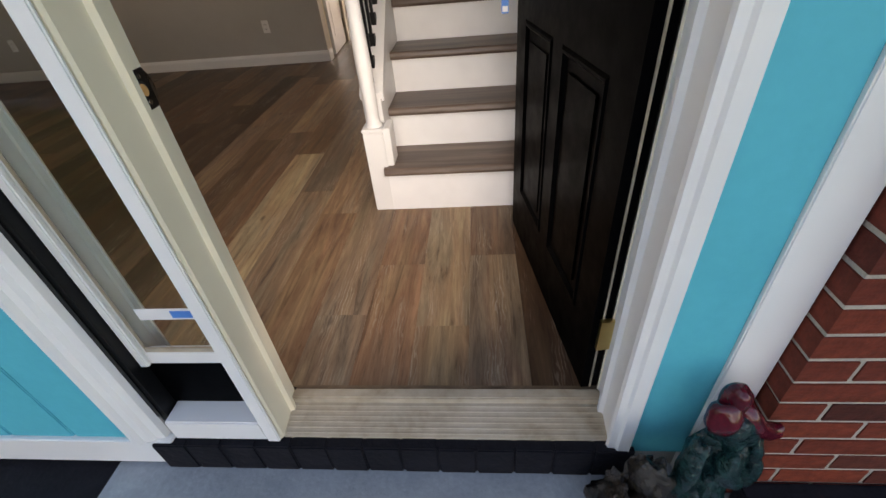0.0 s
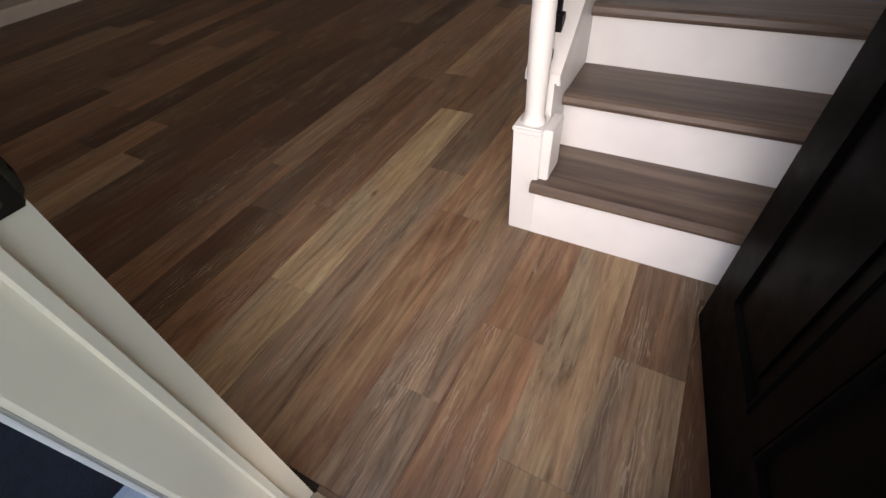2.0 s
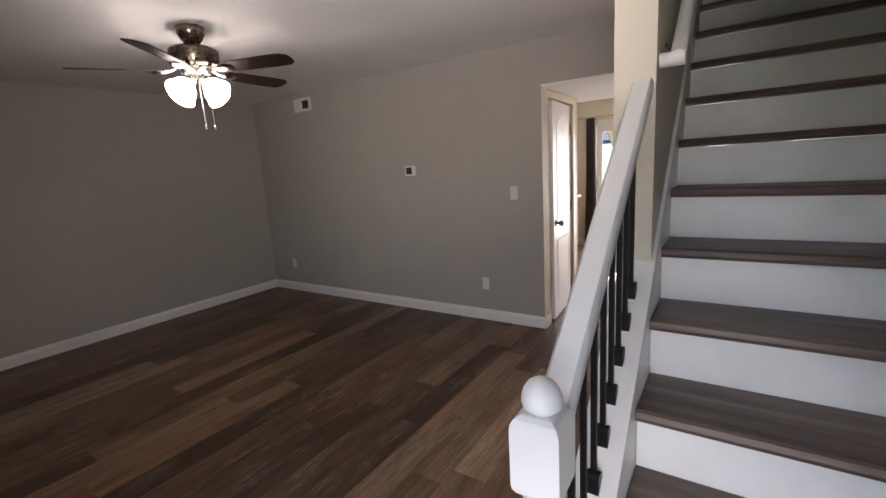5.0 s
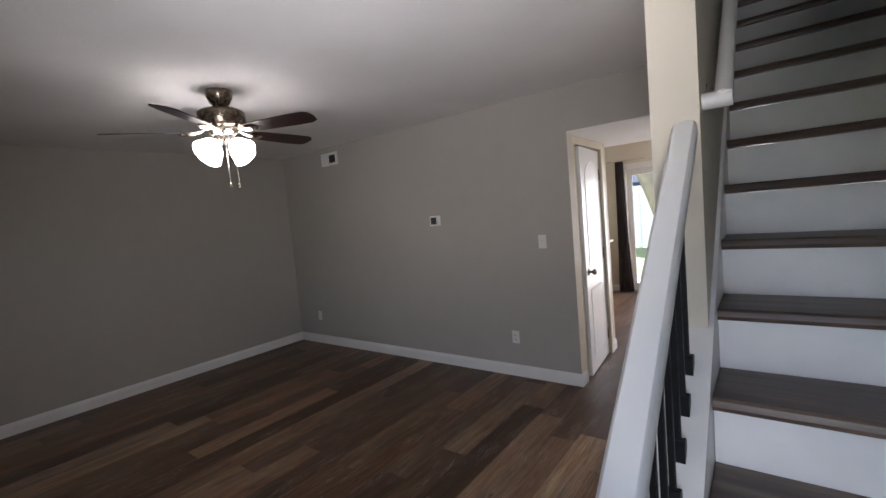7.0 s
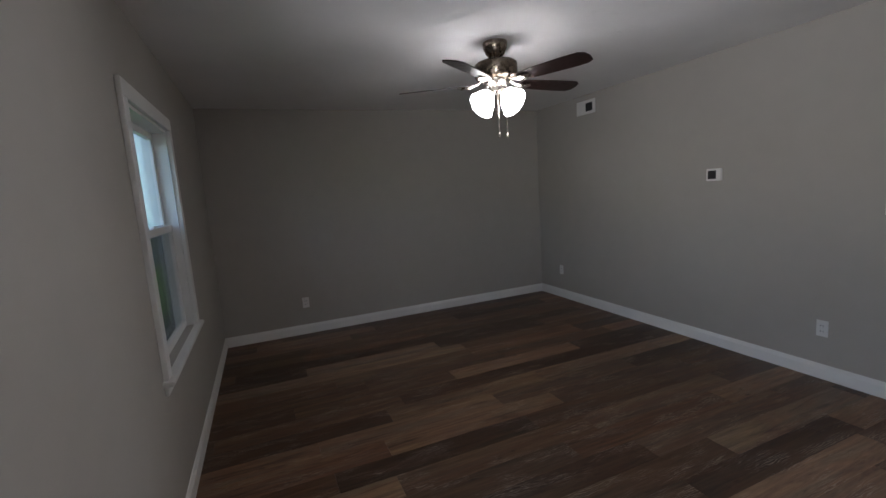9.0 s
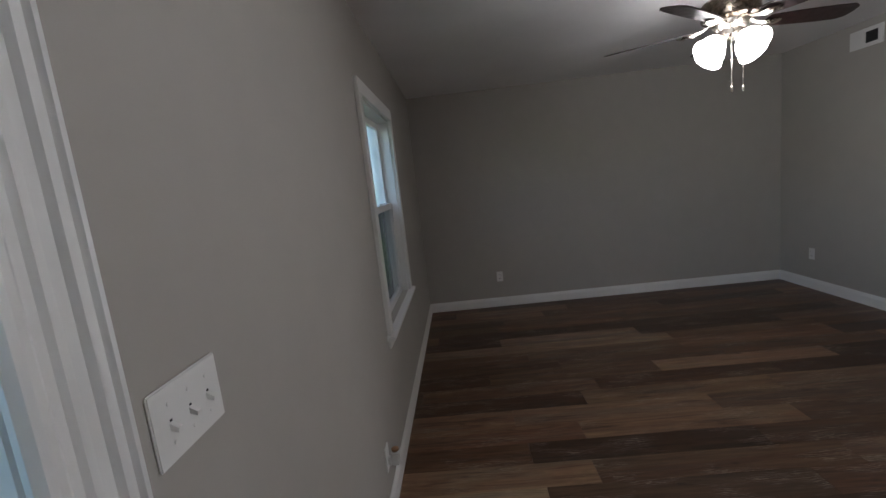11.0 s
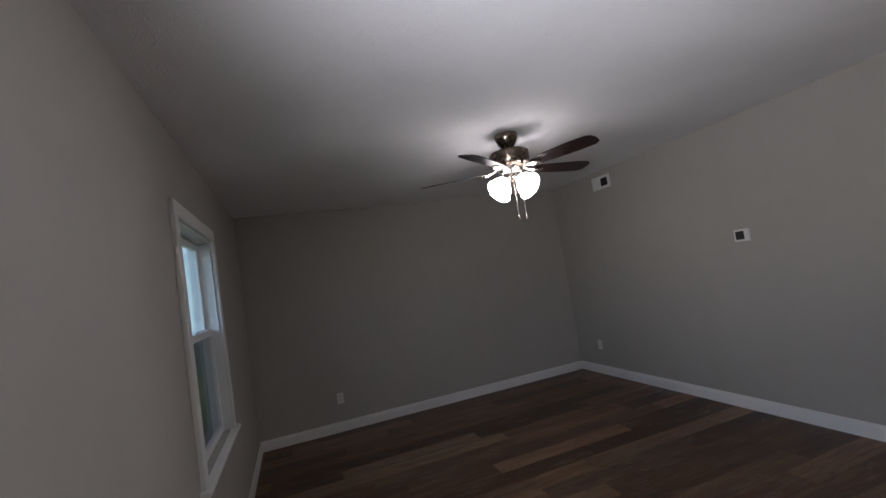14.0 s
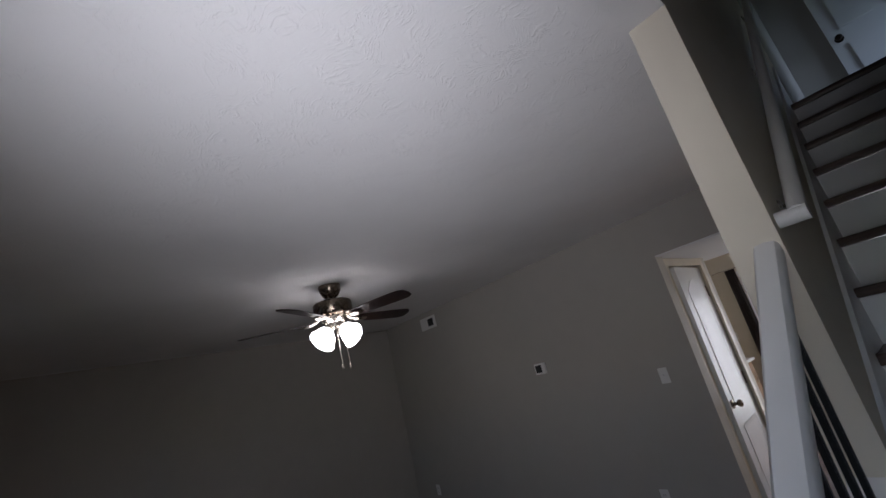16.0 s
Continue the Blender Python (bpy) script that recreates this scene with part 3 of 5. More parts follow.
# in its own axes: x runs from the hinge to the latch edge, y is the thickness
part("slab", boxes((0, DW, 0.006, DT - 0.006, 0, DH)), BLACKDOOR, door)
cols = [(0.11, 0.385), (0.46, 0.735)]
rows_ = [(0.20, 0.80), (0.95, 1.53), (1.64, 1.90)]
for face in (0, 1):
    y0, y1 = (DT - 0.006, DT) if face else (0, 0.006)
    fr = [(0, cols[0][0]), (cols[0][1], cols[1][0]), (cols[1][1], DW)]
    bm = bmesh.new()
    for a, b in fr:
        box(bm, a, b, y0, y1, 0, DH)
    for a, b in cols:
        lo = 0
        for c, d in rows_:
            box(bm, a, b, y0, y1, lo, c)
            lo = d
        box(bm, a, b, y0, y1, lo, DH)
    part("stiles_and_rails", bm, BLACKDOOR, door)
    for a, b in cols:
        for c, d in rows_:
            bm = bmesh.new()
            yo, yi = (DT + 0.004, DT - 0.006) if face else (-0.004, 0.006)
            # raised moulding round the field, then the raised field
            rings = []
            for off, yy in ((0.0, yi), (0.003, yo * 0.5 + yi * 0.5), (0.008, yo), (0.014, yo), (0.020, yi * 0.6 + yo * 0.4), (0.024, yi)):
                rings.append([bm.verts.new(p) for p in ((a + off, yy, c + off), (b - off, yy, c + off), (b - off, yy, d - off), (a + off, yy, d - off))])
            for r0_, r1_ in zip(rings, rings[1:]):
                for i in range(4):
                    bm.faces.new((r0_[i], r0_[(i + 1) % 4], r1_[(i + 1) % 4], r1_[i]))
            ym = (DT - 0.001) if face else 0.001
            box(bm, a + 0.05, b - 0.05, min(ym, yi), max(ym, yi), c + 0.05, d - 0.05, bevel=0.0035)
            bmesh.ops.recalc_face_normals(bm, faces=bm.faces)
            part("panel", bm, BLACKDOOR, door)
part("edge_strip", boxes((-0.004, -0.0005, 0.018, 0.022, 0.0, DH)), ALU, door, "pale weatherstrip edge")
part("bottom_sweep", boxes((0.004, DW - 0.004, 0.01, DT - 0.01, -0.008, -0.0005)), RUBBER, door)
for z in (0.22, 1.0, 1.80):
    hg = part("hinge", boxes((-0.016, -0.0045, -0.006, 0.030, z - 0.05, z + 0.05)), BRASS, door, "aged brass hinge")
    part("knuckle", lathe([(0, z - 0.052), (0.006, z - 0.05), (0.006, z + 0.05), (0, z + 0.052)], 10, m=Matrix.Translation((-0.012, -0.010, 0))), BRASS, hg, smooth=True)
knob_prof = [(0.0, -0.001), (0.032, -0.001), (0.033, 0.006), (0.014, 0.010), (0.011, 0.03), (0.020, 0.036), (0.027, 0.048), (0.026, 0.060), (0.016, 0.067), (0, 0.068)]
for sgn in (-1, 1):
    m = Matrix.Translation((DW - 0.065, DT + 0.0005 if sgn > 0 else -0.0005, 0.94)) @ Matrix.Rotation(radians(-90 * sgn), 4, "X")
    part("knob", lathe(knob_prof, 20, m=m), BRONZE, door, "dark bronze knob", smooth=True)
    m = Matrix.Translation((DW - 0.065, DT + 0.0005 if sgn > 0 else -0.0005, 1.14)) @ Matrix.Rotation(radians(-90 * sgn), 4, "X")
    part("deadbolt", lathe([(0, -0.001), (0.03, -0.001), (0.03, 0.012), (0.02, 0.016), (0, 0.016)], 18, m=m), BRONZE, door, "dark bronze deadbolt", smooth=True)
tag = solid("key_tag", boxes((-0.011, 0.011, -0.003, 0.003, -0.055, 0), bevel=0.002), TAGBLUE, "blue and white key tag hanging from the door knob", "key tag")
tag.matrix_basis = door.matrix_basis @ pose(DW - 0.065, DT + 0.055, 0.868, 0, 0, 80)
part("tag_insert", boxes((-0.008, 0.008, -0.0038, 0.0038, -0.050, -0.034)), PLATE, tag, "white paper insert")
part("ring", tube([(0.009 * math.cos(a), 0, 0.008 + 0.009 * math.sin(a)) for a in [i * math.pi / 6 for i in range(13)]], 0.0012, 6), NICKEL, tag, smooth=True)


# ---- stairs ----
stairs = thing("stairs", "straight stairs with brown treads and white risers", "stairs", kind="structure")
for i in range(STEPS):
    y = NOSE0 + RUN * i
    z = FIRST + RISE * i
    part("riser", boxes((XS0, XS1 + 0.04, y + 0.004, y + 0.024, z - (RISE if i else FIRST), z - 0.032)), RISER, stairs, "white painted riser")
    x0 = XS0 - 0.012 if i == 0 else XS0
    t_ = boxes((x0, XS1 + 0.04, y + 0.010, y + RUN + 0.022, z - 0.028, z))
    part("tread", t_, TREAD, stairs, "brown wood-look tread")
    part("nosing", prism([(y - 0.022, z - 0.030), (y - 0.026, z - 0.018), (y - 0.022, z - 0.003), (y - 0.014, z + 0.0035), (y + 0.012, z + 0.003), (y + 0.012, z + 0.0004), (y + 0.0095, z - 0.030)], "x", x0, XS1 + 0.04), TREAD, stairs, "brown bullnose strip")


def slope_board(name, y0, y1, above, below, xa, xb, mat, parent, label):
    return part(name, prism([(y0, max(0.0, nose_z(y0) + below)), (y1, nose_z(y1) + below), (y1, nose_z(y1) + above), (y0, nose_z(y0) + above)], "x", xa, xb), mat, parent, label)


CAP = 0.20
yc0 = 1.075
curb = prism([(yc0, 0.0), (4.2, 0.0), (4.2, nose_z(4.2) + CAP - 0.02), (yc0, nose_z(yc0) + CAP - 0.02)], "x", 0.004, XS0 - 0.002)
part("curb", curb, RISER, stairs, "white painted stair curb")
slope_board("curb_cap", yc0, 4.1, CAP + 0.006, CAP - 0.019, -0.004, XS0 + 0.012, TRIM, stairs, "white sloping curb cap")
slope_board("skirt_moulding", yc0 + 0.02, 4.1, CAP - 0.03, CAP - 0.05, XS0 - 0.001, XS0 + 0.010, TRIM, stairs, "white moulding")
part("curb_end_block", boxes((0.0875, XS0 + 0.032, 0.992, 1.10, FIRST + 0.004, 0.392), bevel=0.003), TRIM, stairs, "white end block")
slope_board("skirt_board", 0.99, 4.0, 0.12, -0.25, XS1 + 0.028, XR - 0.001, TRIM, stairs, "white skirt board")

NX, NY = 0.048, 1.030
newel = thing("newel_post", "white turned newel post with a ball top", "newel post", pose(NX, NY, 0))
part("base_block", boxes((-0.046, 0.040, -0.046, 0.040, 0, 0.375), bevel=0.003), TRIM, newel)
part("base_lip", boxes((-0.050, 0.044, -0.050, 0.044, 0.376, 0.394), bevel=0.005), TRIM, newel)
part("turned_shaft", lathe([(0.036, 0.3945), (0.036, 0.402), (0.029, 0.412), (0.0275, 0.43), (0.030, 0.55), (0.031, 0.64), (0.028, 0.78), (0.025, 0.89), (0.0245, 0.905), (0.034, 0.913), (0.036, 0.925), (0.030, 0.937), (0.027, 0.942), (0.033, 0.954), (0.036, 0.962), (0.030, 0.965)], 28), TRIM, newel, smooth=True)
bm = boxes((-0.039, 0.039, -0.039, 0.039, 0.965, 1.106))
bmesh.ops.bevel(bm, geom=[e for e in bm.edges if abs((e.verts[0].co - e.verts[1].co).z) < 1e-4], offset=0.024, segments=4, profile=0.55, affect="EDGES")
part("upper_block", bm, TRIM, newel)
part("ball_top", lathe([(0.019, 1.100), (0.0195, 1.108), (0.024, 1.110), (0.0295, 1.114), (0.0315, 1.121), (0.031, 1.129), (0.0275, 1.141), (0.021, 1.151), (0.012, 1.157), (0, 1.159)], 28), TRIM, newel, "white mushroom-shaped finial", smooth=True)

# sloping hand rail from the newel to the wall end
ry0, ry1 = NY + 0.040, WALLEND + 0.012
rz0, rz1 = 1.055, 1.668
rsl = (rz1 - rz0) / (ry1 - ry0)


def rail_run(prof):
    bm = bmesh.new()
    ends = [[bm.verts.new((0.050 + u, y, rz0 + (y - ry0) * rsl + v)) for u, v in prof] for y in (ry0, ry1)]
    for i in range(len(prof)):
        j = (i + 1) % len(prof)
        bm.faces.new((ends[0][i], ends[0][j], ends[1][j], ends[1][i]))
    bm.faces.new(ends[0])
    bm.faces.new(ends[1])
    bmesh.ops.recalc_face_normals(bm, faces=bm.faces)
    return bm


rail = thing("stair_rail", "white painted sloping hand rail on black balusters", "hand rail")
part("grip", rail_run([(-0.026, -0.010), (-0.030, 0.0), (-0.028, 0.024), (-0.021, 0.034), (0.0, 0.037), (0.021, 0.034), (0.028, 0.024), (0.030, 0.0), (0.026, -0.010)]), TRIM, rail, smooth=True)
part("fillet", rail_run([(-0.017, -0.026), (-0.017, -0.0105), (0.017, -0.0105), (0.017, -0.026)]), TRIM, rail)
NB = 9
for i in range(NB):
    y = 1.099 + i * 0.083
    zb = nose_z(y) + CAP + 0.006
    zt = rz0 + (y - ry0) * rsl - 0.022
    b = thing("baluster", "black iron baluster with a square shoe", "baluster", pose(0.046, y, zb), group="balusters of the stairs")
    part("bar", boxes((-0.0064, 0.0064, -0.0064, 0.0064, -0.01, zt - zb), bevel=0.0015), BLACK, b)
    part("shoe", prism([(-0.0145, -0.0145 * 0.8), (0.0145, 0.0145 * 0.8), (0.0145, 0.028), (0.009, 0.036), (-0.009, 0.036), (-0.0145, 0.028)], "x", -0.0145, 0.0145), BLACK, b, "black square shoe")


def wall_rail(name, x, xwall, y0, y1, h, label):
    """A round wall-mounted rail with a return at its foot and brackets."""
    r = thing(name, label, "hand rail")
    def z(y):
        return nose_z(y) + h
    part("bar", tube([(x, y0, z(y0)), (x, (y0 + y1) / 2, z((y0 + y1) / 2)), (x, y1, z(y1))], 0.021, 14), TRIM, r, smooth=True)
    part("return", tube([(xwall, y0 + 0.004, z(y0) - 0.004), (x + (0.02 if x > xwall else -0.02), y0 + 0.004, z(y0) - 0.004)], 0.021, 12), TRIM, r, smooth=True)
    for f in (0.06, 0.5, 0.92):
        y = y0 + (y1 - y0) * f
        k = part("bracket", tube([(xwall, y, z(y) - 0.06), ((x + xwall) / 2, y, z(y) - 0.065), (x, y, z(y) - 0.022)], 0.006, 8), NICKEL, r, "bright metal bracket", smooth=True)
        part("rosette", lathe([(0, 0), (0.022, 0), (0.020, 0.006), (0, 0.007)], 14, m=Matrix.Translation((xwall, y, z(y) - 0.06)) @ Matrix.Rotation(radians(90 if x > xwall else -90), 4, "Y")), NICKEL, k)
    return r


wall_rail("wall_rail", 0.132, XS0 + 0.001, WALLEND + 0.05, 4.1, 0.75, "white round rail on metal brackets on the stair wall")
wall_rail("wall_rail", XR - 0.075, XR - 0.001, 2.2, 3.95, 0.75, "white round rail on metal brackets on the outer stair wall")

# upstairs door seen from below
up = thing("door_2", "white panelled door upstairs", "door", kind="structure")
part("slab", boxes((0.41, 1.17, 5.715, 5.75, UP + 0.003, UP + 2.03)), TRIM, up)
for a, b in ((0.51, 0.75), (0.83, 1.07)):
    for c, d in ((0.2, 0.85), (1.0, 1.85)):
        part("panel", boxes((a, b, 5.703, 5.7145, UP + c, UP + d), bevel=0.005), TRIM, up)
part("knob", lathe(knob_prof, 16, m=Matrix.Translation((0.475, 5.714, UP + 0.92)) @ Matrix.Rotation(radians(90), 4, "X")), BRONZE, up, smooth=True)

# ---- living room window ----
WX0, WX1, WZ0, WZ1 = -3.205, -2.265, 0.715, 1.975
win = thing("window_1", "white double-hung window with moulded casing and a stool", "window", kind="structure")
part("casing_left", boxes((WX0 - 0.075, WX0 + 0.002, 0.0, 0.022, WZ0 - 0.0, WZ1 - 0.002), bevel=0.003), TRIM, win)
part("casing_right", boxes((WX1 - 0.002, WX1 + 0.075, 0.0, 0.022, WZ0 - 0.0, WZ1 - 0.002), bevel=0.003), TRIM, win)
part("casing_head", boxes((WX0 - 0.075, WX1 + 0.075, 0.0, 0.022, WZ1 - 0.001, WZ1 + 0.078), bevel=0.003), TRIM, win)
part("stool", boxes((WX0 - 0.10, WX1 + 0.10, -0.099, 0.045, WZ0 - 0.026, WZ0 - 0.001), bevel=0.005), TRIM, win, "white window stool")
part("apron", boxes((WX0 - 0.075, WX1 + 0.075, 0.0, 0.014, WZ0 - 0.075, WZ0 - 0.027), bevel=0.003), TRIM, win)
part("reveal", boxes((WX0, WX0 + 0.018, -0.134, 0.0, WZ0, WZ1), (WX1 - 0.018, WX1, -0.134, 0.0, WZ0, WZ1), (WX0 + 0.018, WX1 - 0.018, -0.134, 0.0, WZ1 - 0.018, WZ1), (WX0 + 0.018, WX1 - 0.018, -0.134, -0.1, WZ0 - 0.02, WZ0 - 0.001)), TRIM, win)
MEET = 1.365
for nm, za, zb, yy in (("upper_sash", MEET - 0.02, WZ1 - 0.02, -0.104), ("lower_sash", WZ0, MEET + 0.02, -0.072)):
    a, b = WX0 + 0.02, WX1 - 0.02
    s_ = part(nm, boxes((a, a + 0.045, yy, yy + 0.03, za, zb), (b - 0.045, b, yy, yy + 0.03, za, zb), (a + 0.045, b - 0.045, yy, yy + 0.03, za, za + 0.045), (a + 0.045, b - 0.045, yy, yy + 0.03, zb - 0.042, zb), bevel=0.003), TRIM, win)
    g = part("pane", boxes((a + 0.044, b - 0.044, yy + 0.012, yy + 0.016, za + 0.044, zb - 0.041)), GLASS, s_, "clear glass")
    g.visible_shadow = False
part("insect_screen", boxes((WX0 + 0.02, WX1 - 0.02, -0.1065, -0.1055, WZ0, MEET)), SCREEN, win, "grey insect screen")
part("sash_lock", boxes((-2.79, -2.71, -0.068, -0.044, MEET + 0.021, MEET + 0.033), bevel=0.003), TRIM, win)


# ---- electrical plates ----
def outlet(at, group="wall outlets"):
    o = thing("outlet", "white duplex outlet plate low on the greige wall", "outlet", at, group=group)
    part("plate", boxes((-0.035, 0.035, -0.0055, 0, -0.0575, 0.0575), bevel=0.002), PLATE, o)
    for z in (-0.02, 0.02):
        r = part("receptacle", boxes((-0.017, 0.017, -0.008, -0.0056, z - 0.014, z + 0.014), bevel=0.001), PLATE, o)
        part("slots", boxes((-0.009, -0.006, -0.0086, -0.0081, z - 0.006, z + 0.006), (0.006, 0.009, -0.0086, -0.0081, z - 0.006, z + 0.006)), SLOT, r, "dark slots")
    return o


outlet(pose(-1.622, YB, 0.361))
outlet(pose(-4.44, YB, 0.361))
outlet(pose(XL, 0.836, 0.352, 0, 0, 90))


def toggle_plate(at, n, label):
    o = thing("light_switch", label, "light switch", at)
    w = 0.035 if n == 1 else 0.0825
    part("plate", boxes((-w, w, -0.0055, 0, -0.0575, 0.0575), bevel=0.0022), PLATE, o)
    for i in range(n):
        x = (i - (n - 1) / 2) * 0.046
        t_ = part("toggle", prism([(-0.0056, -0.009), (-0.017, -0.013), (-0.0185, -0.006), (-0.0056, 0.002)], "x", x - 0.0048, x + 0.0048), PLATE, o, "white toggle")
        part("toggle_slot", boxes((x - 0.0025, x + 0.0025, -0.0060, -0.0054, 0.003, 0.0065)), SLOT, o)
        for z in (-0.03, 0.03):
            part("screw", lathe([(0, 0), (0.0032, 0), (0.0028, 0.001), (0, 0.0012)], 10, m=Matrix.Translation((x, -0.0056, z)) @ Matrix.Rotation(radians(90), 4, "X")), PLATE, o)
    return o


toggle_plate(pose(-1.303, YB, 1.215), 1, "white single switch plate on the greige wall")
toggle_plate(pose(-0.605, 0.0, 1.190, 0, 0, 180), 3, "white triple switch plate beside the entry casing")

nl = thing("outlet", "white outlet with a plugged-in night light under the window side", "outlet", pose(-1.80, 0.0, 0.270, 0, 0, 180))
part("plate", boxes((-0.035, 0.035, -0.0055, 0, -0.0575, 0.0575), bevel=0.002), PLATE, nl)
adapter = solid("night_light", boxes((-0.018, 0.018, -0.026, -0.006, -0.034, 0.004), (-0.020, 0.020, -0.064, -0.024, -0.034, 0.034), bevel=0.006), PLATE, "white plug-in air freshener with an amber bottle top", "plug-in")
adapter.matrix_basis = pose(-1.80, 0.0, 0.270, 0, 0, 180)
part("bottle", lathe([(0, 0.0345), (0.017, 0.0345), (0.017, 0.044), (0.010, 0.050), (0, 0.051)], 16, m=Matrix.Translation((0, -0.044, 0))), OAK, adapter, "amber bottle top", smooth=True)

th = thing("thermostat", "white square thermostat with a dark screen on the wall", "thermostat", pose(-2.412, YB, 1.460))
part("body", boxes((-0.066, 0.062, -0.022, 0, -0.05, 0.05), bevel=0.004), PLATE, th)
part("screen", boxes((-0.050, 0.020, -0.0235, -0.0222, -0.034, 0.034)), SLOT, th, "dark screen")
part("button", boxes((0.034, 0.048, -0.025, -0.0222, -0.01, 0.01), bevel=0.001), PLATE, th)

vt = thing("wall_vent", "white wall vent cover with a dark opening below the ceiling", "vent", pose(-3.925, YB, 2.288))
part("frame", boxes((-0.15, 0.15, -0.010, 0, -0.075, -0.045), (-0.15, 0.15, -0.010, 0, 0.045, 0.075), (-0.15, -0.005, -0.010, 0, -0.045, 0.045), (0.105, 0.15, -0.010, 0, -0.045, 0.045), bevel=0.002), PLATE, vt)
part("opening", boxes((-0.005, 0.105, -0.004, -0.001, -0.045, 0.045)), SLOT, vt, "dark duct opening")
for i in range(4):
    part("slat", boxes((-0.004, 0.104, -0.009, -0.005, -0.036 + i * 0.022, -0.0335 + i * 0.022)), SLOT, vt)

# ---- ceiling fan ----
FX, FY = -2.574, 2.04
fan = thing("ceiling_fan", "pewter ceiling fan with five dark blades and lit glass shades", "ceiling fan", pose(FX, FY, H))
part("canopy", lathe([(0, 0), (0.080, 0), (0.083, -0.010), (0.078, -0.040), (0.060, -0.078), (0.038, -0.098), (0, -0.098)], 28), DARKNICKEL, fan, smooth=True)
part("downrod", lathe([(0.015, -0.096), (0.015, -0.114), (0.028, -0.118), (0.028, -0.124)], 14), DARKNICKEL, fan, smooth=True)
part("motor_housing", lathe([(0, -0.120), (0.06, -0.121), (0.128, -0.128), (0.140, -0.140), (0.142, -0.218), (0.134, -0.230), (0.098, -0.240), (0, -0.242)], 36), DARKNICKEL, fan, smooth=True)
part("switch_housing", lathe([(0, -0.240), (0.095, -0.242), (0.088, -0.266), (0.066, -0.288), (0.064, -0.318), (0.050, -0.332), (0, -0.336)], 28), NICKEL, fan, smooth=True)
FAN_TURN = 20.0
for i in range(5):
    m = Matrix.Rotation(radians(FAN_TURN + 72 * i), 4, "Z")
    part("blade_iron", tube([m @ Vector(p) for p in ((0.09, 0, -0.234), (0.13, 0, -0.257), (0.18, 0, -0.269), (0.235, 0, -0.268), (0.265, 0, -0.265))], [0.016, 0.020, 0.034, 0.044, 0.022], 10, flat=0.30), NICKEL, fan, "bright nickel blade iron", smooth=True)
    outline = [(0.19, -0.050), (0.32, -0.062), (0.52, -0.071), (0.63, -0.068), (0.665, -0.046), (0.675, 0.0), (0.665, 0.046), (0.63, 0.068), (0.52, 0.071), (0.32, 0.062), (0.19, 0.050)]
    bm = prism(outline, "z", -0.003, 0.003)
    bmesh.ops.transform(bm, matrix=m @ Matrix.Translation((0, 0, -0.257)) @ Matrix.Rotation(radians(-13), 4, "X"), verts=bm.verts)
    part("blade", bm, BLADE, fan, "dark walnut blade")
for i in range(4):
    m = Matrix.Rotation(radians(15 + 90 * i), 4, "Z") @ Matrix.Translation((0.050, 0, -0.320)) @ Matrix.Rotation(radians(-52), 4, "Y") @ Matrix.Scale(1.08, 4)
    part("lamp_arm", lathe([(0.012, 0.04), (0.018, 0.0), (0.026, -0.02), (0.026, -0.03), (0.0, -0.032)], 14, m=m), NICKEL, fan, smooth=True)
    part("shade", lathe([(0.024, -0.022), (0.034, -0.032), (0.050, -0.052), (0.060, -0.078), (0.066, -0.104), (0.075, -0.122), (0.074, -0.127), (0.045, -0.129), (0.0, -0.130)], 22, m=m), SHADE, fan, "glowing frosted glass shade", smooth=True)
for x, y, l in ((0.030, 0.048, 0.262), (-0.022, 0.018, 0.252)):
    ch = part("pull_chain", tube([(x, y, -0.325), (x, y, -0.335 - l)], 0.0020, 6), NICKEL, fan)
    part("pull", lathe([(0, 0.022), (0.005, 0.017), (0.008, 0.0), (0.004, -0.015), (0, -0.016)], 10, m=Matrix.Translation((x, y, -0.335 - l - 0.012))), NICKEL, ch, smooth=True)

# ---- hall door, kitchen glimpse ----
hd = thing("door_3", "narrow white arched-panel closet door standing slightly ajar", "door", pose(XO - 0.030, 4.86, 0.012, 0, 0, -86), kind="structure")
HW = 0.66
part("slab", boxes((0, HW, -0.035, 0, 0, 1.97)), TRIM, hd)
for zc, zd, arch in ((0.16, 0.74, False), (0.90, 1.76, True)):
    n = 10
    pts = [(0.12, zc), (HW - 0.12, zc), (HW - 0.12, zd)]
    pts += [(HW - 0.12 - (HW - 0.24) * i / n, zd + (0.10 * math.sin(math.pi * i / n) if arch else 0)) for i in range(1, n)] + [(0.12, zd)]
    bm = prism(pts, "y", 0.0005, 0.004)
    bmesh.ops.inset_region(bm, faces=[f for f in bm.faces if f.normal.y > 0.9], thickness=0.03, depth=-0.003)
    part("panel", bm, TRIM, hd)
part("knob", lathe(knob_prof, 18, m=Matrix.Translation((HW - 0.065, 0.0005, 0.90)) @ Matrix.Rotation(radians(-90), 4, "X")), DARKNICKEL, hd, "dark nickel knob", smooth=True)
for z in (0.2, 1.0, 1.75):
    part("hinge", boxes((0.002, 0.032, 0.0005, 0.005, z - 0.05, z + 0.05), bevel=0.001), DARKNICKEL, hd, "nickel hinge")
solid("trim_hall_door", boxes((XO - 0.02, XO - 0.004, 4.10, 4.165, 0, 2.06), (XO - 0.02, XO - 0.004, 4.875, 4.93, 0, 2.06), (XO - 0.02, XO - 0.004, 4.165, 4.875, 2.0, 2.06)), SATIN, "cream door casing in the hall", "trim", "structure")

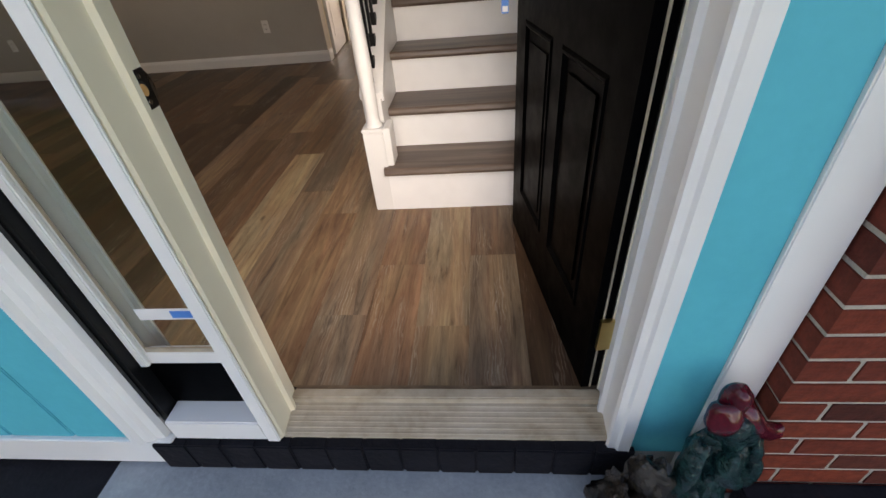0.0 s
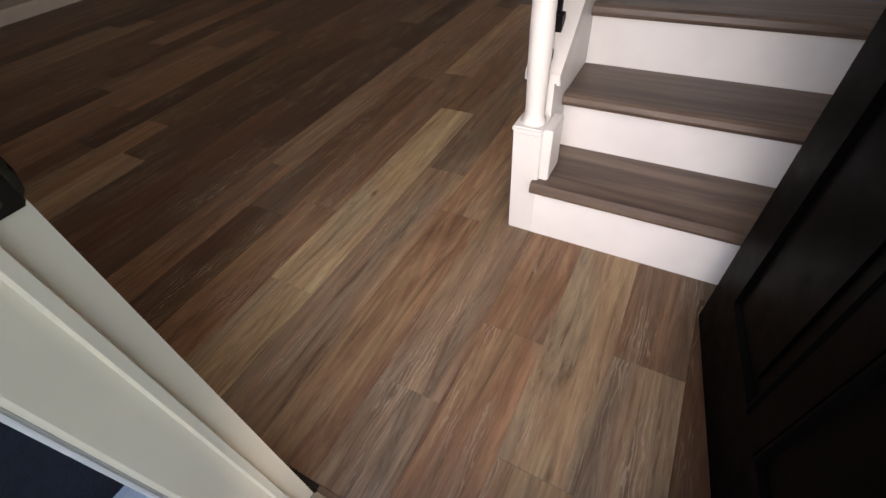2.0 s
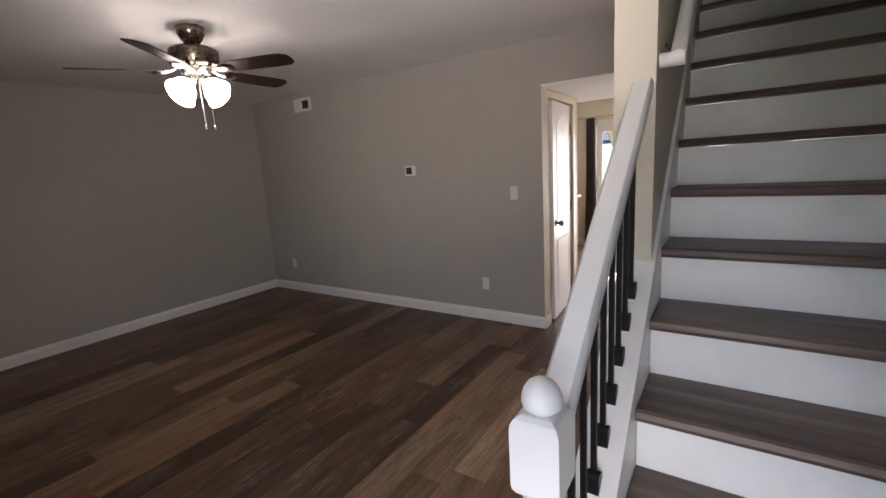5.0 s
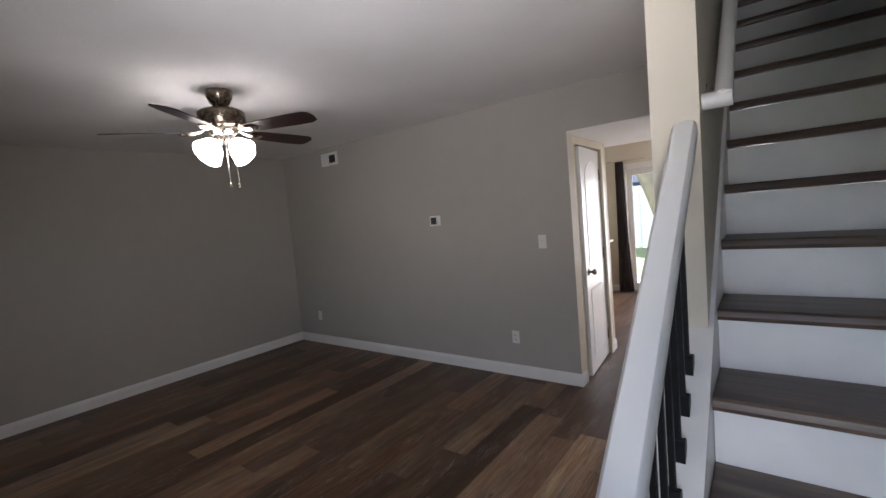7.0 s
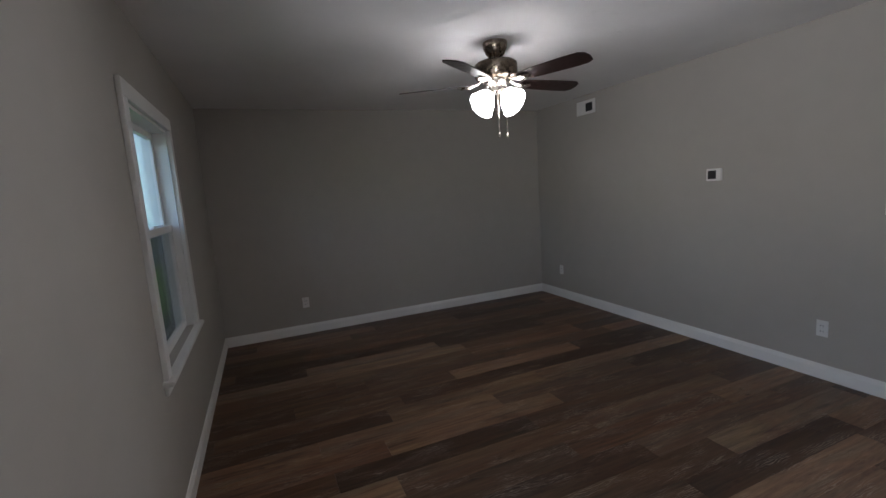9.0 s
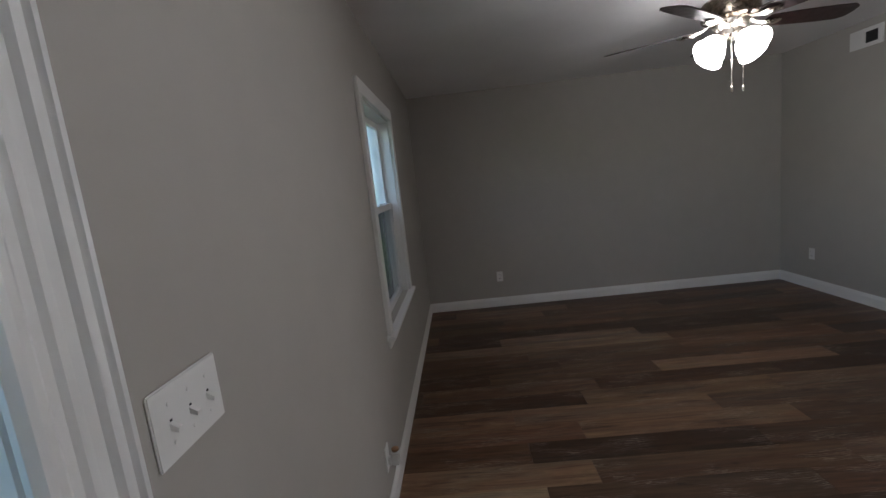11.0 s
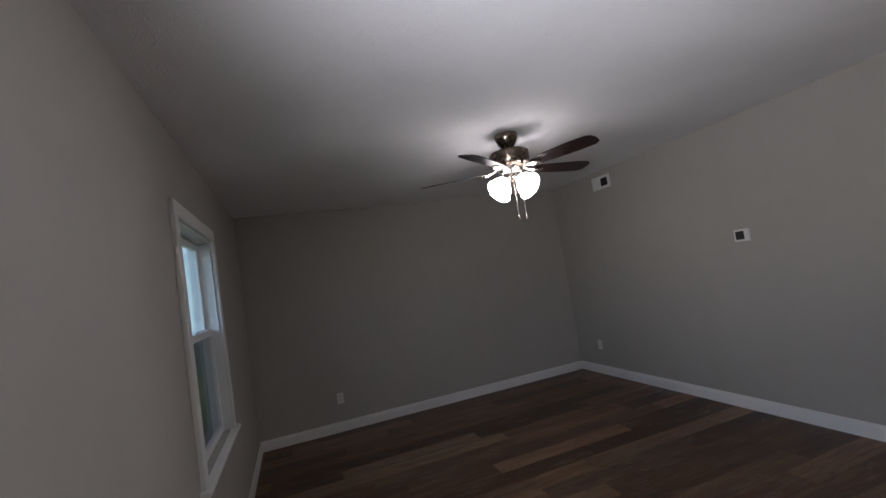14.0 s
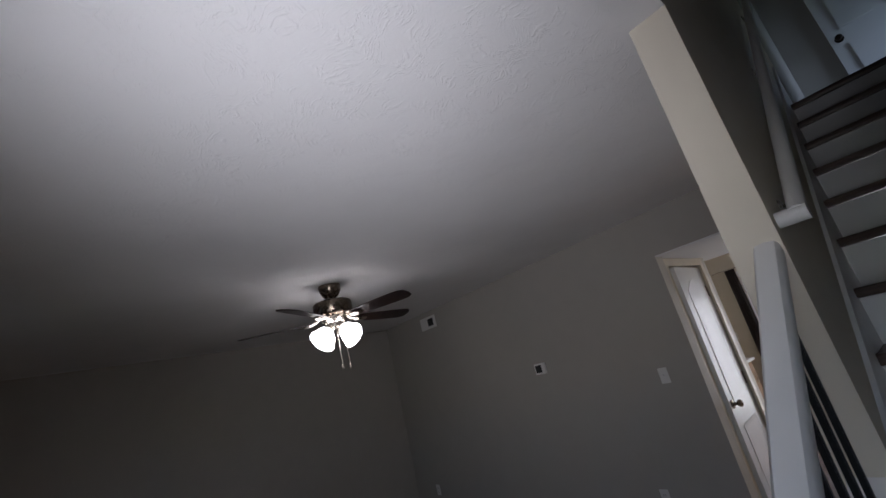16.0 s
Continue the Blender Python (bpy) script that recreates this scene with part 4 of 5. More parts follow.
slide = thing("window_2", "white framed sliding glass door to the sunny yard", "sliding door", kind="structure")
part("frame", boxes((-1.66, -1.58, Y2 - 0.02, Y2 + 0.05, 0.04, 2.06), (0.33, 0.41, Y2 - 0.02, Y2 + 0.05, 0.04, 2.06), (-1.58, 0.33, Y2 - 0.02, Y2 + 0.05, 1.97, 2.06), (-1.66, 0.41, Y2 - 0.02, Y2 + 0.14, 0.0, 0.04)), TRIM, slide)
for a, b, y in ((-1.58, -0.60, Y2 + 0.05), (-0.66, 0.33, Y2 + 0.085)):
    f_ = part("panel_frame", boxes((a, a + 0.08, y, y + 0.03, 0.04, 1.97), (b - 0.08, b, y, y + 0.03, 0.04, 1.97), (a + 0.08, b - 0.08, y, y + 0.03, 0.04, 0.13), (a + 0.08, b - 0.08, y, y + 0.03, 1.88, 1.97)), TRIM, slide)
    g = part("pane", boxes((a + 0.078, b - 0.078, y + 0.013, y + 0.017, 0.128, 1.882)), GLASS, f_, "clear glass")
    g.visible_shadow = False
part("pull_handle", boxes((-1.555, -1.535, Y2 + 0.01, Y2 + 0.049, 0.95, 1.15), bevel=0.004), TRIM, slide)

bm = bmesh.new()
n = 40
cols_ = []
for i in range(n + 1):
    u = i / n
    col = []
    for k in range(9):
        w = k / 8
        spread = 0.13 + 0.11 * w ** 2
        x = -1.650 + (u - 0.5) * spread + 0.02 * w ** 2
        y = Y2 - 0.085 + 0.028 * math.sin(u * 2 * math.pi * 4.5 + 0.6 * w) * (0.7 + 0.3 * w)
        col.append(bm.verts.new((x, y, 2.10 - 2.085 * w)))
    cols_.append(col)
for a, b in zip(cols_, cols_[1:]):
    for k in range(8):
        bm.faces.new((a[k], a[k + 1], b[k + 1], b[k]))
bmesh.ops.solidify(bm, geom=bm.faces, thickness=0.004)
solid("curtain", bm, CURTAIN, "dark grey-brown curtain gathered beside the glass door", "curtain", smooth=True)
rod = thing("curtain_rod", "thin pale curtain rod over the glass door", "curtain rod")
part("bar", tube([(-1.86, Y2 - 0.085, 2.11), (0.5, Y2 - 0.085, 2.11)], 0.009, 10), NICKEL, rod, smooth=True)
part("finial", lathe([(0, -0.03), (0.018, -0.012), (0.018, 0.0), (0, 0.004)], 14, m=Matrix.Translation((-1.865, Y2 - 0.085, 2.11)) @ Matrix.Rotation(radians(90), 4, "Y")), NICKEL, rod, smooth=True)
for x in (-1.82, 0.45):
    part("bracket", boxes((x - 0.008, x + 0.008, Y2 - 0.085, Y2, 2.095, 2.105)), NICKEL, rod)
cab = thing("base_cabinet", "honey oak base cabinet by the kitchen wall", "cabinet")
part("body", boxes((-2.47, -1.75, 5.6, 7.45, 0.10, 0.87)), OAK, cab)
part("toe_kick", boxes((-2.47, -1.80, 5.6, 7.45, 0, 0.10)), SLOT, cab)
for a in (5.62, 6.22, 6.82):
    d_ = part("door", boxes((-1.749, -1.73, a, a + 0.58, 0.12, 0.85), bevel=0.004), OAK, cab)
    part("handle", boxes((-1.729, -1.715, a + 0.50, a + 0.512, 0.6, 0.7)), NICKEL, d_)
solid("worktop", boxes((-2.475, -1.70, 5.58, 7.48, 0.871, 0.905), bevel=0.004), COUNTER, "pale laminate worktop on the base cabinet", "worktop")
wc = thing("wall_cabinet", "cream wall cabinet above the worktop", "cabinet")
part("body", boxes((-2.475, -2.16, 5.6, 6.9, 1.40, 2.2)), CREAM, wc)
for a in (5.62, 6.05, 6.48):
    part("door", boxes((-2.159, -2.14, a, a + 0.40, 1.42, 2.18), bevel=0.004), CREAM, wc)
toggle_plate(pose(-1.95, Y2, 1.18), 1, "white single switch plate in the kitchen")


# ---- outside: the entry face ----
teal = thing("wall_siding", "turquoise grooved panel siding beside the entry", "siding", kind="structure")
xx = -0.4865
for i in range(22):
    w = 0.20
    spans = [(-0.03, 2.42)]
    if xx - w + 0.008 < -2.18 and xx > -3.29:
        spans = [(-0.03, 0.63), (2.06, 2.42)]
    for za, zb in spans:
        part("panel", boxes((xx - w + 0.008, xx, -0.138, -0.121, za, zb), bevel=0.003), TEAL, teal)
        part("groove_backing", boxes((xx - w - 0.001, xx - w + 0.009, -0.127, -0.1205, za, zb)), TEAL, teal)
    xx -= w
solid("trim_window_outer", boxes((-3.31, -3.206, -0.139, -0.121, 0.63, 2.06), (-2.264, -2.17, -0.139, -0.121, 0.63, 2.06), (-3.205, -2.265, -0.139, -0.121, 1.976, 2.06), (-3.205, -2.265, -0.139, -0.121, 0.63, 0.694)), TRIM, "white outer window casing", "trim", "structure")
part("panel", boxes((0.862, 0.985, -0.140, -0.121, -0.06, 2.42), (0.853, 0.862, -0.140, -0.1355, -0.06, 2.42)), TEAL, teal)
part("panel", boxes((-0.50, 0.985, -0.134, -0.121, 2.20, 2.66)), TEAL, teal)
solid("trim_base", boxes((-4.9, -0.385, -0.150, -0.121, -0.145, -0.031), bevel=0.003), TRIM, "white base board under the siding", "trim", "structure")
solid("trim_outer_left", prism([(-0.486, -0.121), (-0.486, -0.160), (-0.480, -0.164), (-0.466, -0.164), (-0.460, -0.152), (-0.440, -0.150), (-0.432, -0.140), (-0.406, -0.138), (-0.402, -0.121)], "z", -0.03, 2.20), TRIM, "white stepped outer door casing", "trim", "structure")
part("outer_stop", boxes((-0.4005, -0.388, -0.1225, -0.1185, 0.05, 2.08)), BLACK, side, "black stop strip")
solid("trim_outer_right", prism([(0.795, -0.1355), (0.798, -0.145), (0.814, -0.146), (0.820, -0.153), (0.848, -0.154), (0.852, -0.148), (0.852, -0.1355)], "z", -0.05, 2.20), TRIM, "white stepped outer door casing", "trim", "structure")
solid("trim_outer_head", boxes((-0.369, 0.794, -0.160, -0.121, 2.10, 2.20), bevel=0.003), TRIM, "white outer door head", "trim", "structure")
solid("trim_corner", boxes((0.986, 1.077, -0.150, -0.121, -0.155, 2.66), bevel=0.003), TRIM, "white corner board beside the brick", "trim", "structure")
solid("porch_slab", boxes((-0.62, 2.6, -1.9, -0.10, -0.34, -0.16), bevel=0.008), CONCRETE, "worn grey painted concrete porch slab", "porch", "structure")
solid("porch_edge", boxes((-4.9, -0.621, -0.62, -0.10, -0.34, -0.168)), BLACKMASON, "black painted strip beside the porch", "pavement", "structure")
step = thing("door_step", "black painted brick course under the threshold", "step", kind="structure")
part("core", boxes((-0.43, 0.86, -0.148, -0.05, -0.1595, -0.04)), BLACKMASON, step)
n = 13
for i in range(n):
    a = -0.445 + i * 1.31 / n
    part("brick", boxes((a + 0.0006, a + 1.31 / n - 0.0006, -0.157 - 0.002 * random.random(), -0.052, -0.158, -0.036 - 0.002 * random.random()), bevel=0.004), BLACKMASON, step)

# brick pier: bricks in running bond with a return
BY, BX = -0.195, 1.082
pier = thing("wall_brick", "red brick wall with pale mortar beside the entry", "brick wall", kind="structure")
part("mortar_bed", boxes((BX + 0.002, 2.6, BY + 0.002, -0.10, -0.16, 2.66)), MORTAR, pier, "pale recessed mortar")
BL, BH, J = 0.193, 0.0555, 0.0115


def brick_mesh(l, d):
    return mesh_of("brick", boxes((0, l, 0, d, 0, BH)), BRICK)


full, header = brick_mesh(BL, 0.09), brick_mesh(0.092, 0.09)
count = 0
rest = bmesh.new()
row = 0
z = -0.155
while z < 2.6:
    x = BX - 0.004 * random.random()
    first = header if row % 2 else full
    k = 0
    while x < 2.55:
        me = first if k == 0 else full
        l = 0.092 if me is header else BL
        if z < 1.35 and count < 290:
            ob = new("brick", me)
            ob.parent = pier
            ob.matrix_basis = pose(x, BY - 0.002 * random.random(), z)
            count += 1
        else:
            box(rest, x, x + l, BY, BY + 0.09, z, z + BH)
        x += l + J
        k += 1
    z += BH + J
    row += 1
tagged(part("upper_bricks", rest, BRICK, pier), kind="stuff")
solid("brick_ledge", boxes((1.10, 2.6, -0.40, -0.200, -0.1595, -0.085), bevel=0.006), BLACKMASON, "black painted ledge along the brick wall", "ledge", "structure")


# ---- two clay garden figures on the porch ----
def blob(bm, c, s, rot=(0, 0, 0), rough=0.0, seg=16):
    m = Matrix.Translation(c) @ Euler([radians(a) for a in rot]).to_matrix().to_4x4() @ Matrix.Diagonal((*s, 1))
    vs = bmesh.ops.create_uvsphere(bm, u_segments=seg, v_segments=seg // 2 + 2, radius=1, matrix=m)["verts"]
    if rough:
        for v in vs:
            v.co += (v.co - Vector(c)) * rough * noise.noise(v.co * 28)
    return bm


bm = bmesh.new()
blob(bm, (0, 0, 0.09), (0.070, 0.060, 0.09), (8, 0, 0), 0.9, 32)
blob(bm, (0.012, -0.012, 0.185), (0.046, 0.044, 0.048), rough=0.8, seg=26)
blob(bm, (0.03, 0.0, 0.215), (0.020, 0.016, 0.026), (0, 25, 0), 0.6, 14)
blob(bm, (-0.018, -0.004, 0.218), (0.016, 0.014, 0.026), (0, -25, 0), 0.6, 14)
blob(bm, (-0.062, -0.030, 0.085), (0.024, 0.045, 0.055), (0, 25, 0), 0.8, 20)
blob(bm, (0.060, -0.036, 0.085), (0.024, 0.045, 0.055), (0, -25, 0), 0.8, 20)
blob(bm, (-0.045, -0.075, 0.022), (0.032, 0.050, 0.024), (0, 0, 20), 0.6, 18)
blob(bm, (0.045, -0.075, 0.022), (0.032, 0.050, 0.024), (0, 0, -20), 0.6, 18)
blob(bm, (-0.085, 0.020, 0.028), (0.030, 0.045, 0.028), (0, 0, 40), 0.8, 18)
bmesh.ops.transform(bm, matrix=Matrix.Diagonal((0.82, 0.85, 1.22, 1)), verts=bm.verts)
fig = solid("garden_statue", bm, FIGBRONZE, "small bronze-coloured crouching garden statue on the porch", "statue", smooth=True)
fig.matrix_basis = pose(0.835, -0.250, -0.158, 0, 0, -12)
bm = bmesh.new()
blob(bm, (0, 0, 0.175), (0.072, 0.060, 0.085), rough=0.55, seg=32)
blob(bm, (0.004, 0.004, 0.265), (0.050, 0.046, 0.045), rough=0.4, seg=26)
blob(bm, (-0.078, -0.012, 0.180), (0.024, 0.030, 0.075), (0, 16, 0), 0.6, 22)
blob(bm, (0.078, -0.012, 0.180), (0.024, 0.030, 0.075), (0, -16, 0), 0.6, 22)
blob(bm, (-0.034, -0.006, 0.065), (0.034, 0.036, 0.085), (0, 3, 0), 0.5, 22)
blob(bm, (0.034, -0.006, 0.065), (0.034, 0.036, 0.085), (0, -3, 0), 0.5, 22)
blob(bm, (-0.040, -0.040, 0.014), (0.028, 0.046, 0.016), rough=0.4, seg=18)
blob(bm, (0.040, -0.040, 0.014), (0.028, 0.046, 0.016), rough=0.4, seg=18)
body_faces = len(bm.faces)
# floppy hat: dome, rolled brim and a drooping tip
blob(bm, (-0.040, 0.006, 0.296), (0.036, 0.034, 0.032), (0, -20, 0), 0.35, 30)
blob(bm, (-0.006, 0.024, 0.322), (0.034, 0.030, 0.034), (15, 10, 0), 0.35, 26)
brim = [(-0.010, 0.012, 0.318), (0.010, 0.006, 0.308), (0.030, 0.0, 0.292), (0.055, -0.004, 0.272), (0.085, 0.0, 0.254), (0.118, 0.004, 0.248), (0.130, 0.004, 0.256)]
tube(brim, [0.014, 0.030, 0.032, 0.026, 0.024, 0.020, 0.008], 14, bm, 0.6)
bmesh.ops.transform(bm, matrix=Matrix.Diagonal((0.84, 0.85, 1.38, 1)), verts=bm.verts)
fig = solid("garden_statue", bm, TEALGLAZE, "teal glazed garden figure with a red hat by bricks", "statue", smooth=True)
fig.data.materials.append(REDGLAZE)
for p in fig.data.polygons:
    if p.index >= body_faces:
        p.material_index = 1
fig.matrix_basis = pose(0.985, -0.236, -0.160, 0, 0, 8)

# ---- outside: yard, drive, street ----
solid("ground", boxes((-400, 400, -600, -0.05, -0.6, -0.30), (-400, -8.4, -0.05, 8.1, -0.6, -0.30), (4.6, 400, -0.05, 8.1, -0.6, -0.30)), GRASS, "green lawn with fallen leaves", "lawn", "structure")
solid("ground_back", boxes((-400, 400, 8.1, 600, -0.6, -0.16)), GRASSGLARE, "pale sunlit lawn behind the house", "lawn", "structure")
solid("driveway", boxes((-40, 6, -24, -4.15, -0.35, -0.288)), ASPHALT, "dark asphalt parking area", "road", "structure")
for i in range(14):
    a = -26 + i * 2.0
    solid("kerb", boxes((a + 0.01, a + 1.99, -4.15, -4.0, -0.35, -0.19), bevel=0.015), KERB, "pale concrete kerb stone along the drive", "kerb", group="kerb stones")

bm = bmesh.new()
rnd = random.Random(4)
for i in range(24000):
    x, y = rnd.uniform(-6.5, 0.8), rnd.uniform(-3.98, -1.95)
    if x < -0.65:
        y = rnd.uniform(-3.98, -0.66)
    h_, a = rnd.uniform(0.03, 0.075), rnd.uniform(0, 6.28)
    dx, dy = 0.006 * math.cos(a), 0.006 * math.sin(a)
    lx, ly = rnd.uniform(-0.03, 0.03), rnd.uniform(-0.03, 0.03)
    f = [bm.verts.new((x - dx, y - dy, -0.30)), bm.verts.new((x + dx, y + dy, -0.30)), bm.verts.new((x + lx, y + ly, -0.30 + h_))]
    bm.faces.new(f)
solid("grass_blades", bm, BLADEGREEN, "uneven green lawn grass", "grass", kind="stuff")
bm = bmesh.new()
for i in range(900):
    x, y = rnd.uniform(-6.5, 0.5), rnd.uniform(-3.98, -0.8)
    a, s = rnd.uniform(0, 6.28), rnd.uniform(0.025, 0.055)
    m = Matrix.Translation((x, y, -0.245)) @ Euler((rnd.uniform(-0.5, 0.5), rnd.uniform(-0.5, 0.5), a)).to_matrix().to_4x4() @ Matrix.Diagonal((s, s, s, 1))
    pts = [(-1, 0, 0), (-0.4, 0.5, 0.15), (0, 0.35, 0.1), (0.4, 0.7, 0.2), (1, 0, 0.0), (0.4, -0.6, 0.2), (0, -0.35, 0.05), (-0.4, -0.5, 0.15)]
    bm.faces.new([bm.verts.new(m @ Vector(p)) for p in pts])
solid("fallen_leaves", bm, LEAF, "brown fallen leaves on the lawn", "leaves", kind="stuff")


def wheel(parent, c, r, w):
    m = Matrix.Translation(c) @ Matrix.Rotation(radians(90), 4, "Y")
    wh = part("wheel", lathe([(r * 0.62, -w / 2), (r * 0.95, -w / 2), (r, -w / 3), (r, w / 3), (r * 0.95, w / 2), (r * 0.62, w / 2)], 24, m=m), RUBBER, parent, "black tyre", smooth=True)
    part("rim", lathe([(0, -w * 0.4), (r * 0.6, -w * 0.42), (r * 0.62, 0), (r * 0.6, w * 0.42), (0, w * 0.4)], 20, m=m), NICKEL, wh, smooth=True)


def car(name, label, at, paint, length, width, height, pickup):
    c = thing(name, label, "car", at)
    hw, hl = width / 2, length / 2
    deck = height * 0.60
    bm = boxes((-hw, hw, -hl, hl, 0.38, deck), bevel=0.07)
    part("body", bm, paint, c)
    if pickup:
        cab = prism([(-0.5, deck - 0.02), (1.35, deck - 0.02), (0.85, height), (-0.35, height)], "x", -hw + 0.09, hw - 0.09)
        # white stands in for sky reflected in the truck's top
        part("bed_rail", boxes((-hw + 0.02, hw - 0.02, -hl + 0.05, -0.5, deck + 0.001, deck + 0.05), bevel=0.015), CARWHITE, c, "bed cover with sky reflection in its colour")
    else:
        cab = prism([(-hl + 0.15, deck - 0.02), (1.4, deck - 0.02), (0.7, height), (-hl + 0.5, height)], "x", -hw + 0.10, hw - 0.10)
    bmesh.ops.bevel(cab, geom=list(cab.edges), offset=0.05, segments=2, affect="EDGES")
    k = part("cabin", cab, CARGLASS, c, "dark glass cabin")
    yy = (-0.35, 0.85) if pickup else (-hl + 0.5, 0.7)
    part("roof", boxes((-hw + 0.12, hw - 0.12, yy[0], yy[1], height - 0.02, height + 0.03), bevel=0.02), paint, c)
    part("bumper", boxes((-hw + 0.02, hw - 0.02, -hl - 0.10, -hl + 0.02, 0.42, 0.58), bevel=0.03), BLACK if pickup else paint, c)
    for sx in (-1, 1):
        part("tail_lamp", boxes((sx * (hw - 0.09) - 0.08, sx * (hw - 0.09) + 0.08, -hl - 0.012, -hl + 0.05, deck - 0.36, deck - 0.10), bevel=0.01), RED, c, "red tail lamp")
        part("headlight", boxes((sx * (hw - 0.2) - 0.14, sx * (hw - 0.2) + 0.14, hl - 0.05, hl + 0.012, deck - 0.25, deck - 0.10), bevel=0.01), PLATE, c, "clear headlight")
        for y in (-hl * 0.62, hl * 0.64):
            wheel(c, (sx * (hw - 0.10), y, 0.36), 0.36, 0.24)
    part("number_plate", boxes((-0.16, 0.16, -hl - 0.014, -hl - 0.004, 0.72, 0.86)), PLATE, c, "pale number plate")
    part("badge_bar", boxes((-0.30, 0.30, -hl - 0.012, -hl - 0.004, 0.96, 0.99)), PLATE, c, "pale bar of illegible lettering")
    return c


car("pickup_truck", "black pickup truck parked on the asphalt drive", pose(-3.85, -7.75, -0.288, 0, 0, 180), CARBLACK, 5.3, 1.95, 1.85, True)
car("parked_car", "white estate car parked by the neighbouring house", pose(-24.5, -34.5, -0.288, 0, 0, 60), CARWHITE, 4.6, 1.85, 1.65, False)


def neighbour(at, w, d, h, label, cover=None):
    """A house with lapped siding, windows and a gabled roof."""
    g = thing("house", label, "house", at)
    wl = part("wall", boxes((-w / 2, w / 2, -d / 2, d / 2, -0.3, h)), VINYL, g, "white lapped siding")
    for i in range(int(h / 0.2)):
        part("siding_board", boxes((-w / 2 - 0.015, w / 2 + 0.015, -d / 2 - 0.015, d / 2 + 0.015, i * 0.2, i * 0.2 + 0.035)), VINYL, wl)
    rf = part("roof", prism([(-d / 2 - 0.5, h), (0, h + d * 0.28), (d / 2 + 0.5, h), (d / 2 + 0.5, h + 0.15), (0, h + d * 0.28 + 0.18), (-d / 2 - 0.5, h + 0.15)], "x", -w / 2 - 0.4, w / 2 + 0.4), cover or ROOF, g, "shingled roof")
    for x in (-w / 4, w / 4):
        for zz in (1.0, 3.6):
            if zz + 1.3 < h:
                for sy in (-1, 1):
                    y0 = sy * (d / 2 + 0.03)
                    q = part("window", boxes((x - 0.55, x + 0.55, min(y0, y0 + sy * 0.03), max(y0, y0 + sy * 0.03), zz, zz + 1.3)), TRIM, g)
                    y1 = sy * (d / 2 + 0.062)
                    part("pane", boxes((x - 0.47, x + 0.47, min(y1, y1 + sy * 0.01), max(y1, y1 + sy * 0.01), zz + 0.08, zz + 1.22)), CARGLASS, q)
    return g


neighbour(pose(-33, -31, -0.30, 0, 0, -39), 12, 8, 4.6, "white sided house with a grey roof across the drive")
neighbour(pose(4, -40, -0.30, 0, 0, 6), 16, 9, 5.4, "white sided terrace house across the street")
neighbour(pose(-22, -5.8, -0.30), 12, 8, 6.2, "white sided house down the drive")


def leafy(bm, c, r, n, size, rr):
    for i in range(n):
        d = Vector((rr.gauss(0, 1), rr.gauss(0, 1), rr.gauss(0, 1))).normalized() * r * rr.uniform(0.35, 1.0) ** 0.6
        p = Vector(c) + Vector((d.x, d.y, d.z * 0.8))
        m = Matrix.Translation(p) @ Euler((rr.uniform(0, 6), rr.uniform(0, 6), rr.uniform(0, 6))).to_matrix().to_4x4()
        s = size * rr.uniform(0.6, 1.3)
        bm.faces.new([bm.verts.new(m @ Vector(q)) for q in ((-s, 0, 0), (0, -s * 0.5, 0), (s, 0, 0), (0, s * 0.5, 0))])


def tree(at, h, seed, leaf, label, lean=(0, 0), n=1400, r0=0.22, size=0.14):
    rr = random.Random(seed)
    t_ = thing("tree", label, "tree", at)
    pts = [(lean[0] * (k / 6) ** 1.4, lean[1] * (k / 6) ** 1.4, h * 0.62 * k / 6) for k in range(7)]
    bm = tube(pts, [r0 * (1 - 0.10 * k) for k in range(7)], 14)
    top = Vector(pts[-1])
    crown = bmesh.new()
    for k in range(9):
        a = k * 2.4
        base = Vector(pts[3 + k % 4])
        e = base + Vector((math.cos(a) * h * 0.26, math.sin(a) * h * 0.26, h * rr.uniform(0.12, 0.36)))
        mid = (base + e) / 2 + Vector((0, 0, 0.05 * h))
        tube([base, mid, e], [r0 * 0.34, r0 * 0.2, r0 * 0.08], 8, bm)
        leafy(crown, e, h * rr.uniform(0.13, 0.20), n // 9, size, rr)
    part("trunk", bm, BARK, t_, smooth=True)
    part("crown", crown, leaf, t_)
    return t_


for i in range(12):
    rr = random.Random(70 + i)
    tree(pose(-44 + i * 7.0 + rr.uniform(-2, 2), -58 + rr.uniform(-5, 5), -0.3), rr.uniform(8, 11), 20 + i, AUTUMN if i % 3 else GREENLEAF, "tall autumn tree behind the far houses", n=900, size=0.4)
sh = thing("shrub", "dark green rounded shrub by the neighbouring house", "shrub", pose(-18, -24, -0.3))
bm = bmesh.new()
leafy(bm, (0, 0, 0.6), 0.75, 900, 0.10, random.Random(9))
part("foliage", bm, GREENLEAF, sh)
part("stem", tube([(0, 0, 0), (0.05, 0, 0.6)], 0.04, 8), BARK, sh)

